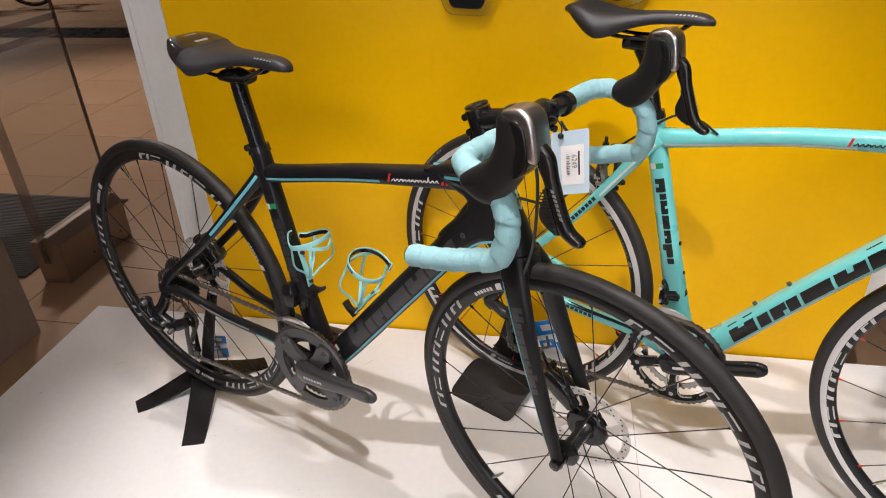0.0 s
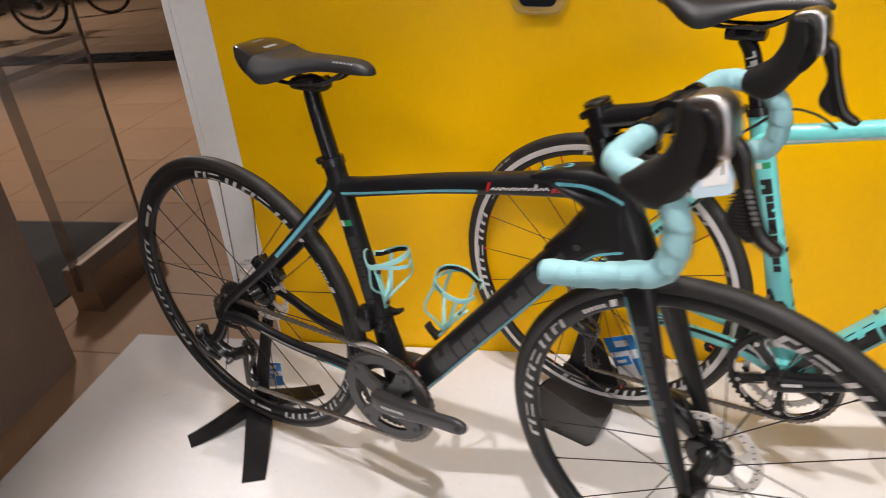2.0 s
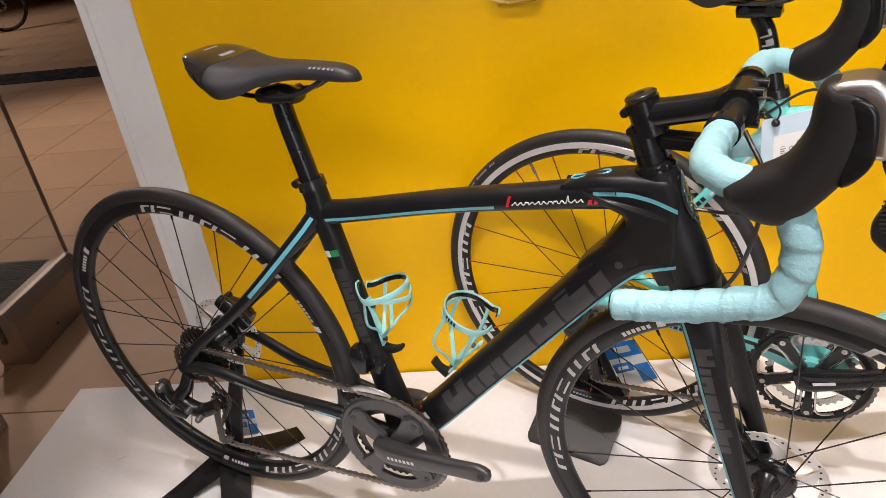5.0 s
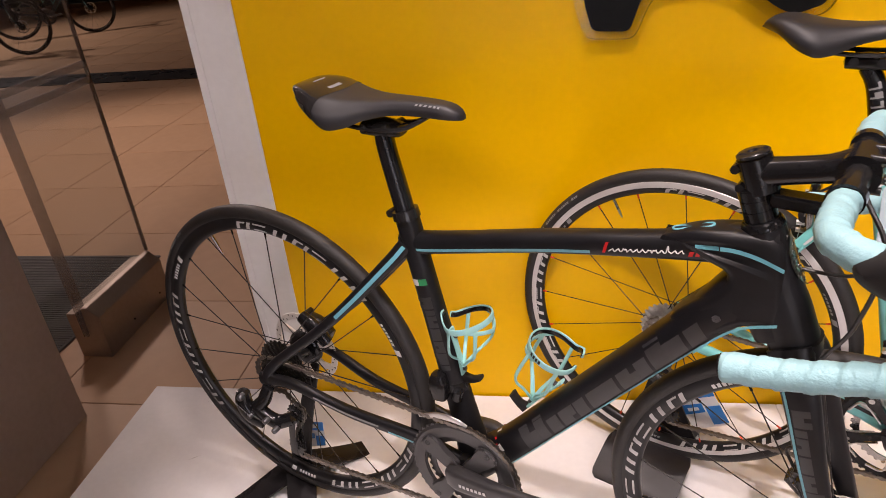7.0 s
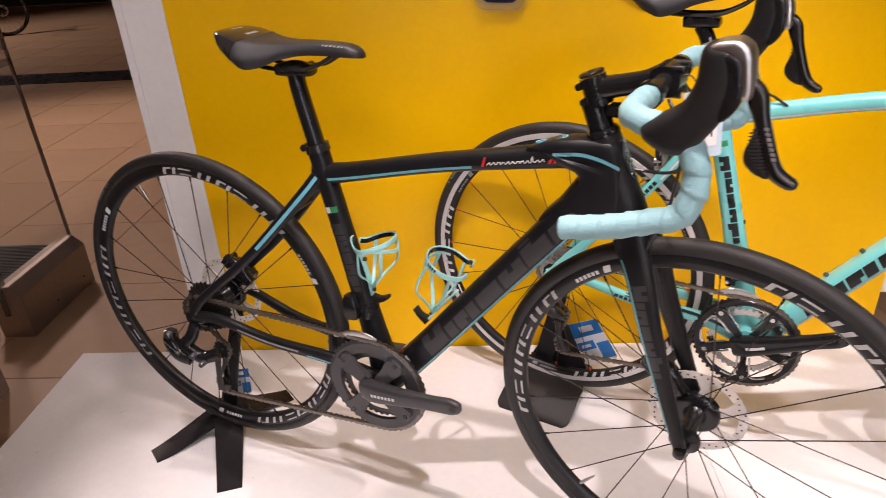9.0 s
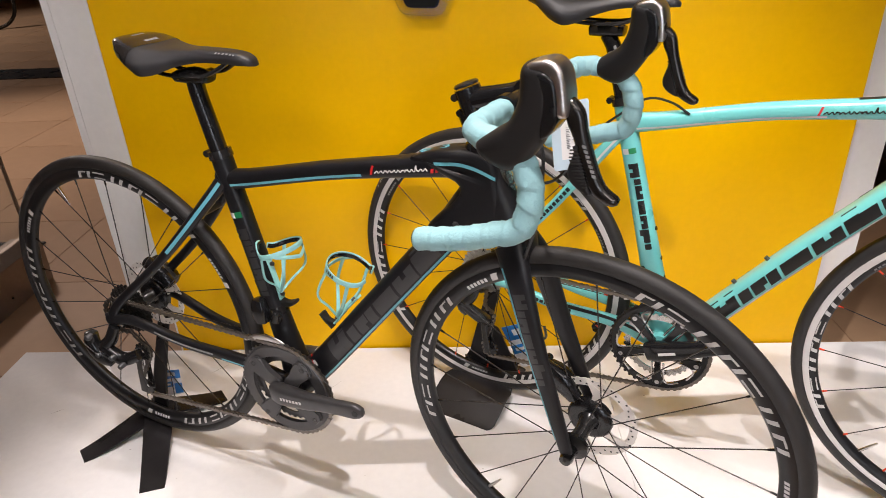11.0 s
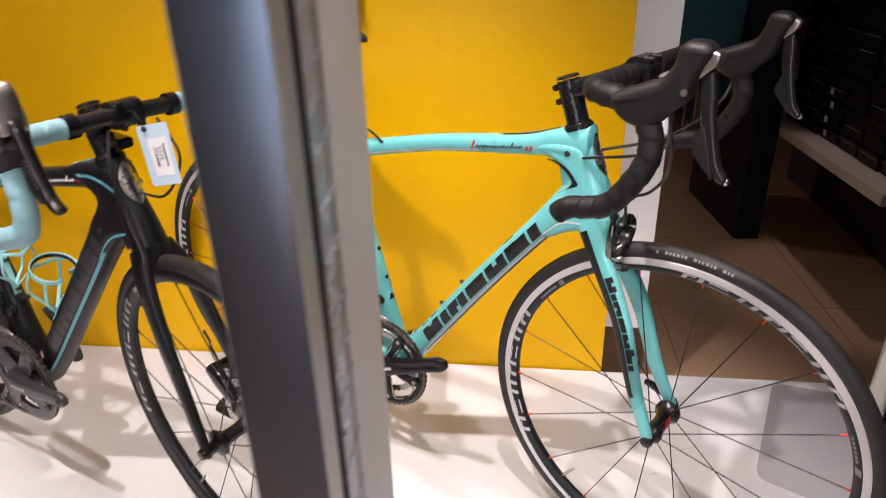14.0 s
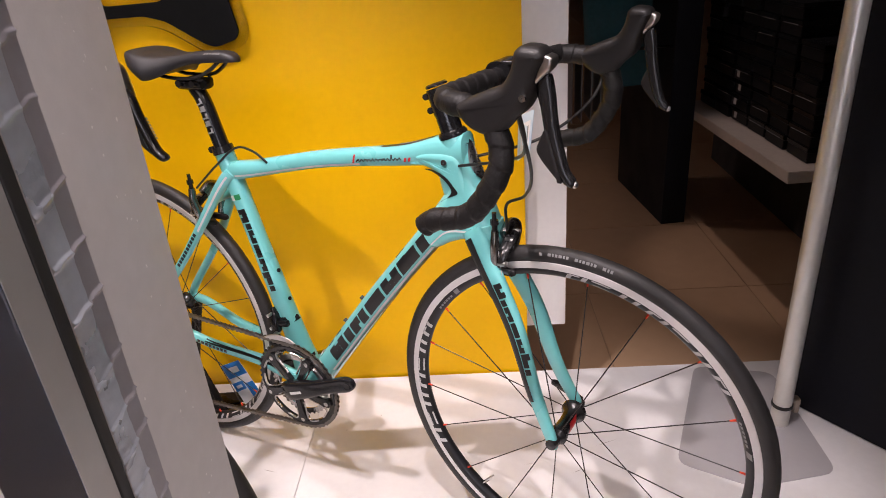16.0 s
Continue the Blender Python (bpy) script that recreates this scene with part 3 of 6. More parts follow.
def saddle_part(bike, x0, x1, z, gloss, tilt):
    """A saddle from its tail x0 to its nose x1, at height z; tilt: how far the nose stands up."""
    L = x1 - x0
    st = [(0, .016, .018, .014), (.03, .040, .0285, .027), (.09, .056, .0330, .039), (.17, .0655, .0310, .046), (.26, .0680, .0240, .046), (.37, .0560, .0180, .038), (.50, .0390, .0155, .026), (.64, .0270, .0160, .020), (.80, .0215, .0150, .019), (.91, .0190, .0120, .018), (.97, .0140, .0060, .013), (1.0, .0060, -.0010, .007)]
    st = [(a, w, dz + tilt * (a - .5), h) for a, w, dz, h in st]
    rows = spl([(s[0] * L, 0, 0, *s[1:], 0) for s in st], 44)
    bm = bmesh.new()
    rings = [[bm.verts.new(p) for p in saddle_ring(r, L, x0, z)] for r in rows]
    for a, b in zip(rings, rings[1:]):
        for j in range(22):
            bm.faces.new((a[j], a[j + 1], b[j + 1], b[j]))
    for ring in (rings[0], rings[-1]):
        bm.faces.new(ring)
    low = [[bm.verts.new((v.co.x, v.co.y * .86, v.co.z + .004)) for v in (r[0], r[-1])] for r in rings]
    for a, b, ra, rb in zip(low, low[1:], rings, rings[1:]):
        bm.faces.new((a[0], a[1], b[1], b[0]))
        bm.faces.new((ra[0], a[0], b[0], rb[0]))
        bm.faces.new((ra[-1], rb[-1], b[1], a[1]))
    saddle = part("saddle", bm, SADDLE, bike, "black road saddle with a moulded cover", sharp=1.0)
    if gloss:
        bm = bmesh.new()
        grid = []
        for i in range(0, 17):
            f = i / 16
            line = []
            for j in range(23):
                reach = 13.0 - 5.2 * (abs(j - 11) / 11) ** 1.5
                k = f * reach
                lo, w = int(k), k - int(k)
                line.append(saddle_ring(rows[lo], L, x0, z, .0008)[j].lerp(saddle_ring(rows[lo + 1], L, x0, z, .0008)[j], w))
            grid.append([bm.verts.new(p) for p in line])
        for a, b in zip(grid, grid[1:]):
            for j in range(22):
                bm.faces.new((a[j], a[j + 1], b[j + 1], b[j]))
        part("tail_panel", bm, SADDLEGLOSS, saddle, "glossy black panel over the saddle tail", sharp=1.0)
        for cols in ((0, 4), (19, 23)):
            bm = bmesh.new()
            grid = [[bm.verts.new(p) for p in saddle_ring(rows[i], L, x0, z, .0022)[cols[0]:cols[1]]] for i in range(0, 8)]
            for a, b in zip(grid, grid[1:]):
                for j in range(3):
                    bm.faces.new((a[j], a[j + 1], b[j + 1], b[j]))
            part("tail_rim", bm, SADDLERIM, saddle, "satin grey rim under the saddle tail", sharp=1.0)
        bm = bmesh.new()
        a, b = saddle_ring(rows[6], L, x0, z, .0012), saddle_ring(rows[11], L, x0, z, .0012)
        bm.faces.new([bm.verts.new(p) for p in (a[10], a[12], b[12], b[10])])
        part("saddle_label", bm, SOFTDECAL, saddle, "small pale printed patch on the top")
    bm = bmesh.new()
    for k in range(6):
        a, b = saddle_ring(rows[33 + k], L, x0, z, .0008), saddle_ring(rows[34 + k], L, x0, z, .0008)
        pa, pb, qa, qb = a[4].lerp(a[6], .2), a[4].lerp(a[6], .75), b[4].lerp(b[6], .2), b[4].lerp(b[6], .75)
        e = (qa - pa) * .45
        bm.faces.new([bm.verts.new(p) for p in (pa, qa - e, qb - e * .6, pb + e * .4)])
    part("saddle_mark", bm, SOFTDECAL, saddle, "small pale lettering bars")
    for s in (-1, 1):
        bm = rod(bmesh.new(), [(x0 + .050, s * .026, z - .002), (x0 + .095, s * .022, z - .024), (x0 + .175, s * .022, z - .026), (x0 + .215, s * .016, z - .012), (x0 + .235, s * .012, z + .002)], .0036, 8, 30)
        part("rail", bm, BLACKMETAL, saddle, "black saddle rail")
    return saddle


def crank(bike, bb, y, angle, mat, length=.174):
    c, s = math.cos(angle), math.sin(angle)
    sg = -1 if y < 0 else 1
    ctrl = [(bb[0] - .022 * c, y - sg * .010, bb[1] - .022 * s, .019, .011), (bb[0], y - sg * .006, bb[1], .022, .014), (bb[0] + .05 * c, y, bb[1] + .05 * s, .0185, .0115),
            (bb[0] + .12 * c, y + sg * .003, bb[1] + .12 * s, .0150, .0085), (bb[0] + (length - .004) * c, y + sg * .005, bb[1] + (length - .004) * s, .0155, .0080), (bb[0] + (length + .012) * c, y + sg * .005, bb[1] + (length + .012) * s, .008, .006)]
    t = Tube(ctrl, 26, 3.4)
    arm = part("crank_arm", t.mesh(bmesh.new(), 20), mat, bike, "forged crank arm with an empty pedal hole")
    bm = bmesh.new()
    px, pz, py = bb[0] + length * c, bb[1] + length * s, y + sg * .005
    lathe(bm, [(.0005, py + sg * .0088), (.0062, py + sg * .0088), (.0062, py + sg * .0082)], 20, False, (px, 0, pz))
    part("pedal_hole", bm, GASKET, arm, "dark pedal thread hole")
    return arm, t


def chain_part(bike, bb, ring_r, top_r, pulleys, y, ra):
    """A chain round the ring, the sprocket and the two pulleys, of single links."""
    (ux, uz), (lx, lz) = pulleys
    pts = [(0.0, ra + top_r)]
    a_up = math.pi / 2 + .12
    pts.append((bb[0] + ring_r * math.cos(a_up), bb[1] + ring_r * math.sin(a_up)))
    for k in range(1, 14):
        a = a_up - k * (math.pi * .98) / 13
        pts.append((bb[0] + ring_r * math.cos(a), bb[1] + ring_r * math.sin(a)))
    pts += [(lx + .012, lz - .022), (lx - .012, lz - .020), (lx - .020, lz + .004), (ux + .018, uz - .006), (ux + .020, uz + .012), (ux - .004, uz + .028)]
    for k in range(8):
        a = math.radians(300) - k * math.radians(200) / 7
        pts.append((top_r * math.cos(a), ra + top_r * math.sin(a)))
    p = np.array(pts)
    d = np.r_[0, np.cumsum(np.linalg.norm(np.diff(p, axis=0), axis=1))]
    bm = bmesh.new()
    n = int(d[-1] / .0127)
    for i in range(n):
        s0, s1 = i * .0127, (i + 1) * .0127
        a, b = (np.array([np.interp(s, d, p[:, 0]), np.interp(s, d, p[:, 1])]) for s in (s0, s1))
        t = (b - a) / (np.linalg.norm(b - a) + 1e-9)
        nn = np.array([-t[1], t[0]])
        w = .0031 if i % 2 else .0021
        for yy in (y - w - .0006, y + w - .0006):
            prof = [(-.0040, .0012), (-.0020, .0042), (.0020, .0042), (.0045, .0028), (.0082, .0028), (.0107, .0042), (.0147, .0042), (.0167, .0012), (.0167, -.0012), (.0147, -.0042), (.0107, -.0042), (.0082, -.0028), (.0045, -.0028), (.0020, -.0042), (-.0020, -.0042), (-.0040, -.0012)]
            extrude(bm, prof, yy, yy + .0012, lambda u, v, w2: Vector((a[0] + t[0] * u + nn[0] * v, w2, a[1] + t[1] * u + nn[1] * v)))
    return part("chain", bm, CHAINSTEEL, bike, "oily steel chain")


def bar_path(g, s):
    (xc, zc), k, low = g["bar"], g["reach"] / .094, g["drop_low"]
    back, down = g["bar_skew"] if s > 0 else (0, 0)
    pts = [(0, 0, 0), (0, .05, 0), (0, .125, .001), (.006, .163, .003), (.028 * k, .181, .003), (.062 * k, .187, -.003), (.086 * k, .189, -.022),
           (g["reach"], .192, -.056), (.082 * k, .196, -.090), (.050 * k, .199, .009 - low), (0, .201, -low - .006), (g["drop_end"], .204, g["drop_tip"] - low)]
    return [(xc + x + back * y / .19, s * y, zc + z + down * y / .19) for x, y, z in pts]


def bicycle(name, place, turn, steer, g, label, lean=0.0):
    bike = tagged(new(name), label, "bicycle", group="road bicycles on display")
    bike.matrix_world = pose(place[0], place[1], 0, rz=turn) @ pose(0, 0, 0, rx=-lean)
    bb, cl, hb, ht, wb = g["bb"], g["clamp"], g["head_low"], g["head_top"], g["wheelbase"]
    paint, fork_paint = g["paint"], g["fork_paint"]
    ax = Vector((ht[0] - hb[0], 0, ht[1] - hb[1])).normalized()
    m = Matrix.Translation((hb[0], 0, hb[1])) @ Matrix.Rotation(radians(steer), 4, ax) @ Matrix.Translation((-hb[0], 0, -hb[1]))
    one = Matrix.Identity(4)
    ra = R_HUB + g["lift"]
    disc = g["disc"]
    # frame
    j = g["joint"]
    tt = Tube([(j[0] - .012, 0, j[1] - .004, .020, .016), (j[0] + .06, 0, j[1] + .008, .0165, .0165), (j[0] + .22, 0, j[1] + .040, .0155, .018), (g["tt_end"][0] - .10, 0, g["tt_end"][1] - .012, .0175, .019), (g["tt_end"][0] - .03, 0, g["tt_end"][1] + .001, .024, .022), (g["tt_end"][0] + .02, 0, g["tt_end"][1] + .005, .030, .024)], 40, 2.6)
    dt = Tube([(px, 0, pz, pa, pw) for (px, pz, pa), pw in zip(g["dt_pts"], (.034, .029, .027, .027, .025))], 44, 2.9)
    sx, sz = cl[0] - bb[0], cl[1] - bb[1]
    stt = Tube([(bb[0], 0, bb[1], .030, .030), (bb[0] + sx * .2, 0, bb[1] + sz * .2, .024, .021), (bb[0] + sx * .6, 0, bb[1] + sz * .6, .0195, .0175), (cl[0], 0, cl[1], .0185, .0175)], 30, 2.3)
    htt = Tube([(hb[0], 0, hb[1], .030, .028), (hb[0] + ax.x * .04, 0, hb[1] + ax.z * .04, .029, .026), (hb[0] * .5 + ht[0] * .5, 0, hb[1] * .5 + ht[1] * .5, .026, .024), (ht[0], 0, ht[1], .0225, .0225)], 24, 2.2)
    bm = bmesh.new()
    for t in (tt, dt, stt, htt):
        t.mesh(bm, 24)
    # the web that joins top tube, head and down tube in one smooth curve
    Tube([(hb[0] - .014, 0, hb[1] + .004, .030, .025), (hb[0] - .024 + ax.x * .05, 0, hb[1] + ax.z * .05, .026, .022), (ht[0] - .010, 0, ht[1] - .030, .024, .021)], 14, 2.3).mesh(bm, 20)
    web = slab(bmesh.new(), g["web"], 0, .0258, .012, 72)
    for v in web.verts:
        f = min(1.0, max(0.0, (v.co.x - .695) / .075))
        v.co.y *= .60 + .40 * f * f * (3 - 2 * f)
    me = bpy.data.meshes.new("web")
    web.to_mesh(me)
    web.free()
    bm.from_mesh(me)
    bpy.data.meshes.remove(me)
    stays = {}
    for s in (-1, 1):
        cs = Tube([(bb[0] - .015, s * .030, bb[1] + .004, .019, .010), (bb[0] - .10, s * .036, bb[1] + .030, .014, .009), (.18, s * .046, (ra + bb[1]) / 2 + .010, .0115, .009), (.06, s * .058, ra + .006, .0105, .0085), (-.010, s * .066, ra + .002, .014, .006)], 30, 2.6)
        ss = Tube([(j[0] - .004, s * .010, j[1] - .004, .013, .010), (j[0] - .035, s * .022, j[1] - .040, .012, .0085), (j[0] * .52, s * .046, ra + (j[1] - ra) * .50, .0095, .007), (.03, s * .060, ra + .045, .010, .0065), (.0, s * .066, ra, .013, .006)], 34, 2.4)
        cs.mesh(bm, 16)
        ss.mesh(bm, 16)
        stays[s] = (cs, ss)
        lathe(bm, [(0, s * .069), (.0155, s * .069), (.0155, s * .062), (0, s * .062)], 20, False, (0, 0, ra))
    Tube([(j[0] - .055, -.028, j[1] - .062, .010, .010), (j[0] - .055, .028, j[1] - .062, .010, .010)], 6, 2.3, side=(1, 0, 0)).mesh(bm, 12)
    lathe(bm, [(0, -.043), (.024, -.043), (.025, -.030), (.025, .030), (.024, .043), (0, .043)], 28, False, (bb[0], 0, bb[1]))
    frame_ob = part("frame", bm, paint, bike, g["frame_label"], sharp=1.0)

    def line_on(tube, s0, s1, v, w, side, mat, nm, lab, n=30, off=.0009):
        b = bmesh.new()
        for i in range(n):
            u0, u1 = s0 + (s1 - s0) * i / n, s0 + (s1 - s0) * (i + 1) / n
            vv = v if np.ndim(v) == 0 else None
            va, vb = (v, v) if vv is not None else (np.interp(i / n, [0, 1], v), np.interp((i + 1) / n, [0, 1], v))
            q = [tube.at(u0, va, side, off), tube.at(u1, vb, side, off), tube.at(u1, vb + w, side, off), tube.at(u0, va + w, side, off)]
            b.faces.new([b.verts.new(p) for p in q])
        bmesh.ops.remove_doubles(b, verts=b.verts, dist=1e-5)
        return part(nm, b, mat, frame_ob, lab)

    def ribbon(pts, w, side, mat, lab):
        e = spl([(px, 0, pz) for px, pz in pts], 24)
        b = bmesh.new()
        for p, q in zip(e, e[1:]):
            b.faces.new([b.verts.new((v[0], side * .0266, v[2] + h)) for v, h in ((p, 0), (q, 0), (q, w), (p, w))])
        return part("stripe", b, mat, frame_ob, lab)
    L = dt.s[-1]
    for s in (-1, 1):
        if g["dark"]:
            line_on(tt, .03, tt.s[-1] * .585, -.008, .0045, s, STRIPE, "stripe", "thin blue stripe")
            line_on(tt, tt.s[-1] * .835, tt.s[-1] * .885, (.003, .001), .0050, s, STRIPE, "stripe", "thin blue stripe")
            ribbon([(.765, .7785), (.782, .7785), (.806, .7735), (.833, .763)], .0052, s, STRIPE, "thin blue stripe")
            ribbon([(.750, .6300), (.775, .6600), (.801, .6805), (.836, .6925)], .0042, s, STRIPE, "thin blue stripe")
            line_on(dt, .06, L * .85, -.0232, .0038, s, STRIPE, "stripe", "thin blue stripe")
            line_on(stays[s][1], .0, .20, -.002, .006, s, STRIPE, "stripe", "thin blue stripe")
            line_on(stays[s][0], .03, .14, .002, .004, s, STRIPE, "stripe", "thin blue stripe")
        else:
            line_on(tt, .02, tt.s[-1] * .62, -.010, .0035, s, WHITEDECAL, "stripe", "thin silver-white stripe")
            ribbon([(.752, .6470), (.775, .6690), (.795, .6780), (.826, .6800)], .0032, s, WHITEDECAL, "thin silver-white stripe")
            b = bmesh.new()
            up_e = [(.752, .7812), (.768, .7800), (.789, .7695), (.801, .756), (.8075, .7450), (.792, .7370), (.777, .7290), (.764, .7160)]
            lo_e = [(.752, .7800), (.767, .7765), (.785, .7650), (.795, .7530), (.7965, .7455), (.788, .7360), (.774, .7260), (.762, .7130)]
            ue, le = spl([(p, 0, q) for p, q in up_e], 30), spl([(p, 0, q) for p, q in lo_e], 30)
            for i in range(29):
                b.faces.new([b.verts.new((v[0], s * .0263, v[2])) for v in (ue[i], ue[i + 1], le[i + 1], le[i])])
            part("stripe", b, BLACKDECAL, frame_ob, "curved black flash beside the head tube")
            b = bmesh.new()
            for k in range(3):
                patch(b, lambda u, v: htt.at(u, v, s), .010, .018 - (k % 2) * .003, .016 - k * .007, .011 - k * .007, 1, 2)
            part("maker_mark", b, BLACKDECAL, frame_ob, "small black bars low on the head tube")
            line_on(dt, .10, L * .84, -.0222, .0014, s, BLACKDECAL, "stripe", "thin black stripe")
            line_on(dt, .10, L * .84, -.0192, .0034, s, WHITEDECAL, "stripe", "thin silver-white stripe")
            line_on(stays[s][1], .01, .16, .001, .004, s, WHITEDECAL, "stripe", "thin silver-white stripe")
        lab = "large bold block lettering along the tube"
        up = g["marks"]
        part("lettering", marks(lambda u, v: dt.at(u, v, s), up[0] if s < 0 else up[0] + up[1], up[1], -.0165 if g["dark"] else -.0120, .036 if g["dark"] else .0320, .010, direction=1 if s < 0 else -1), g["mark_mat"], frame_ob, lab)
        part("lettering", marks(lambda u, v: stt.at(u, v, s), stt.s[-1] * g["seat_marks"][0], g["seat_marks"][1], -.011, .024 if g["dark"] else .0175, 0, direction=-1), g["mark_mat"], frame_ob, lab)
        a = tt.s[-1] * (.608 if g["dark"] else .585)
        d = 1 if s < 0 else -1
        a = a if s < 0 else a + .124
        for u0, u1, v0, v1, sl in ((.004, .008, -.006, .008, .006), (.108, .113, -.0075, -.001, .003), (.116, .121, -.0075, -.001, .003)):
            b = bmesh.new()
            patch(b, lambda u, v: tt.at(u, v, s), a + d * u0, a + d * u1, v0, v1, 2, 2, d * sl)
            part("model_mark", b, REDDECAL, frame_ob, "small red mark on the top tube")
        b = bmesh.new()
        pts = []
        for k in range(61):
            hi = .0062 if k in (14, 15, 34, 35, 36, 47) else .0006
            v = -.0038 + (hi + .0038) * (.5 - .5 * math.cos(k * 2 * math.pi / 5.0)) * (.6 + .4 * math.sin(k * 1.7) ** 2)
            pts.append(tt.at(a + d * (.013 + k * .00152 + .25 * (v + .004)), v, s, .0006))
        rod(b, pts, .0008 if g["dark"] else .0011, 5, 150)
        part("model_mark", b, WHITEDECAL if g["dark"] else BLACKDECAL, frame_ob, "thin script-like line on the top tube")
        b = bmesh.new()
        u = stt.s[-1] * (.775 if g["dark"] else .825)
        patch(b, lambda p, q: stt.at(p, q, s), u, u - .011, -.012, .001, 1, 2)
        part("flag_mark", b, GREENDECAL, frame_ob, "green half of a small flag")
        b = bmesh.new()
        patch(b, lambda p, q: stt.at(p, q, s), u, u - .011, .001, .012, 1, 2)
        part("flag_mark", b, WHITEDECAL, frame_ob, "white half of a small flag")
        b = bmesh.new()
        patch(b, lambda p, q: dt.at(p, q, s), .082, .094, .004, .028, 1, 2)
        part("maker_mark", b, WHITEDECAL, frame_ob, "small pale mark near the bottom bracket")
        b = bmesh.new()
        patch(b, lambda p, q: dt.at(p, q, s, .0012), .084, .088, .006, .026, 1, 2)
        part("maker_mark", b, REDDECAL, frame_ob, "small red mark near the bottom bracket")
        if g["dark"]:
            b = bmesh.new()
            patch(b, lambda p, q: stays[s][0].at(p, q, s), .16, .30, -.003, .001, 6, 1)
            part("maker_mark", b, SOFTDECAL, frame_ob, "thin grey line on the chainstay")
        else:
            for tb, u0, nm in ((stays[s][1], .17, 10), (stays[s][0], .18, 8)):
                b = bmesh.new()
                for k in range(nm):
                    patch(b, lambda p, q: tb.at(p, q, s), u0 + k * .0105, u0 + k * .0105 + .0078, -.0035, .0035, 1, 1)
                part("maker_mark", b, BLACKDECAL, frame_ob, "small black lettering bars")
            line_on(stays[s][0], .02, .24, -.011, .006, s, BLACKDECAL, "stripe", "black underside of the chainstay")
    if not g["dark"]:
        for u0, u1, mat, lab in ((.70, .90, BLACKDECAL, "black strip on top of the top tube"), (.765, .86, SOFTDECAL, "grey lettering bar on the strip")):
            b = bmesh.new()
            e = .0006 if mat is BLACKDECAL else .0012

            def on_top(u, v):
                row = [float(np.interp(u, tt.s, col)) for col in np.hstack([tt.c, tt.r[:, 3:4], tt.n]).T]
                return Vector(row[:3]) + Vector(row[4:7]) * (row[3] * (1 - .25 * (v / .016) ** 2) + e) + Vector((0, v, 0))
            hw = .0075 if mat is BLACKDECAL else .003
            patch(b, on_top, tt.s[-1] * u0, tt.s[-1] * u1, -hw, hw, 10, 4)
            part("top_mark", b, mat, frame_ob, lab)
    # crest on the head tube, cable port
    b = bmesh.new()
    fwd = Vector((ax.z, 0, -ax.x))

    def on_head(u, v):
        c = Vector((hb[0], 0, hb[1])) + ax * u
        return c + (fwd * math.cos(v) + Vector((0, math.sin(v), 0))) * (np.interp(u, [0, .04, .076, .153], [.030, .029, .0265, .0232]) + .0012)
    for i in range(14):
        a0, a1 = ((1 - abs((i + e) / 7 - 1) ** 2.2) * .62 + .05 for e in (0, 1))
        u0, u1 = .066 + .0050 * i, .066 + .0050 * (i + 1)
        for k in range(8):
            b.faces.new([b.verts.new(on_head(u, a * (f / 4 - 1))) for u, a, f in ((u0, a0, k), (u0, a0, k + 1), (u1, a1, k + 1), (u1, a1, k))])
    bmesh.ops.remove_doubles(b, verts=b.verts, dist=1e-5)
    badge = part("head_badge", b, SILVER, frame_ob, "pale metal badge on the head tube")
    b = bmesh.new()
    for k in range(16):
        u, v = .072 + .0038 * k, .42 * math.sin(k * 2.4)
        rod(b, [on_head(u, v - .12), on_head(u + .004, v), on_head(u + .001, v + .14)], .0007, 5, 6)
    part("badge_relief", b, BLACKDECAL, badge, "dark relief lines on the badge")
    hp = g["hole"]
    for s in (-1, 1):
        y = .0262
        b = lathe(bmesh.new(), [(.0005, s * (y + .0012)), (.0046, s * (y + .0012)), (.0054, s * (y - .004))], 16, False, (hp[0], 0, hp[1]))
        part("cable_port", b, GASKET if not g["dark"] else DARKMETAL, frame_ob, "small round cable port")
    for fr, yo in ((.358, 0), (.485, 0)) if not g["dark"] else ():
        b = bmesh.new()
        p = stt.at(stt.s[-1] * fr, 0)
        c = Vector((np.interp(stt.s[-1] * fr, stt.s, stt.c[:, 0]), 0, np.interp(stt.s[-1] * fr, stt.s, stt.c[:, 2])))
        nrm = Vector((-sz, 0, sx)).normalized() * -1
        rod(b, [c + nrm * .016, c + nrm * .023], .0042, 10)
        part("bottle_bolt", b, BLACKMETAL, frame_ob, "black bottle cage bolt")
    for fr in (.366, .473) if not g["dark"] else ():
        b = bmesh.new()
        i = int(fr * (len(dt.c) - 1))
        rod(b, [Vector(dt.c[i] + dt.n[i] * dt.r[i, 3] * .9), Vector(dt.c[i] + dt.n[i] * (dt.r[i, 3] + .007))], .0042, 10)
        part("bottle_bolt", b, DARKMETAL, frame_ob, "small bottle cage bolt")
    # fork
    off = Vector((wb, 0, R_HUB))
    crown = Vector((hb[0], 0, hb[1])) - ax * .010
    bm = bmesh.new()
    fork_tubes = {}
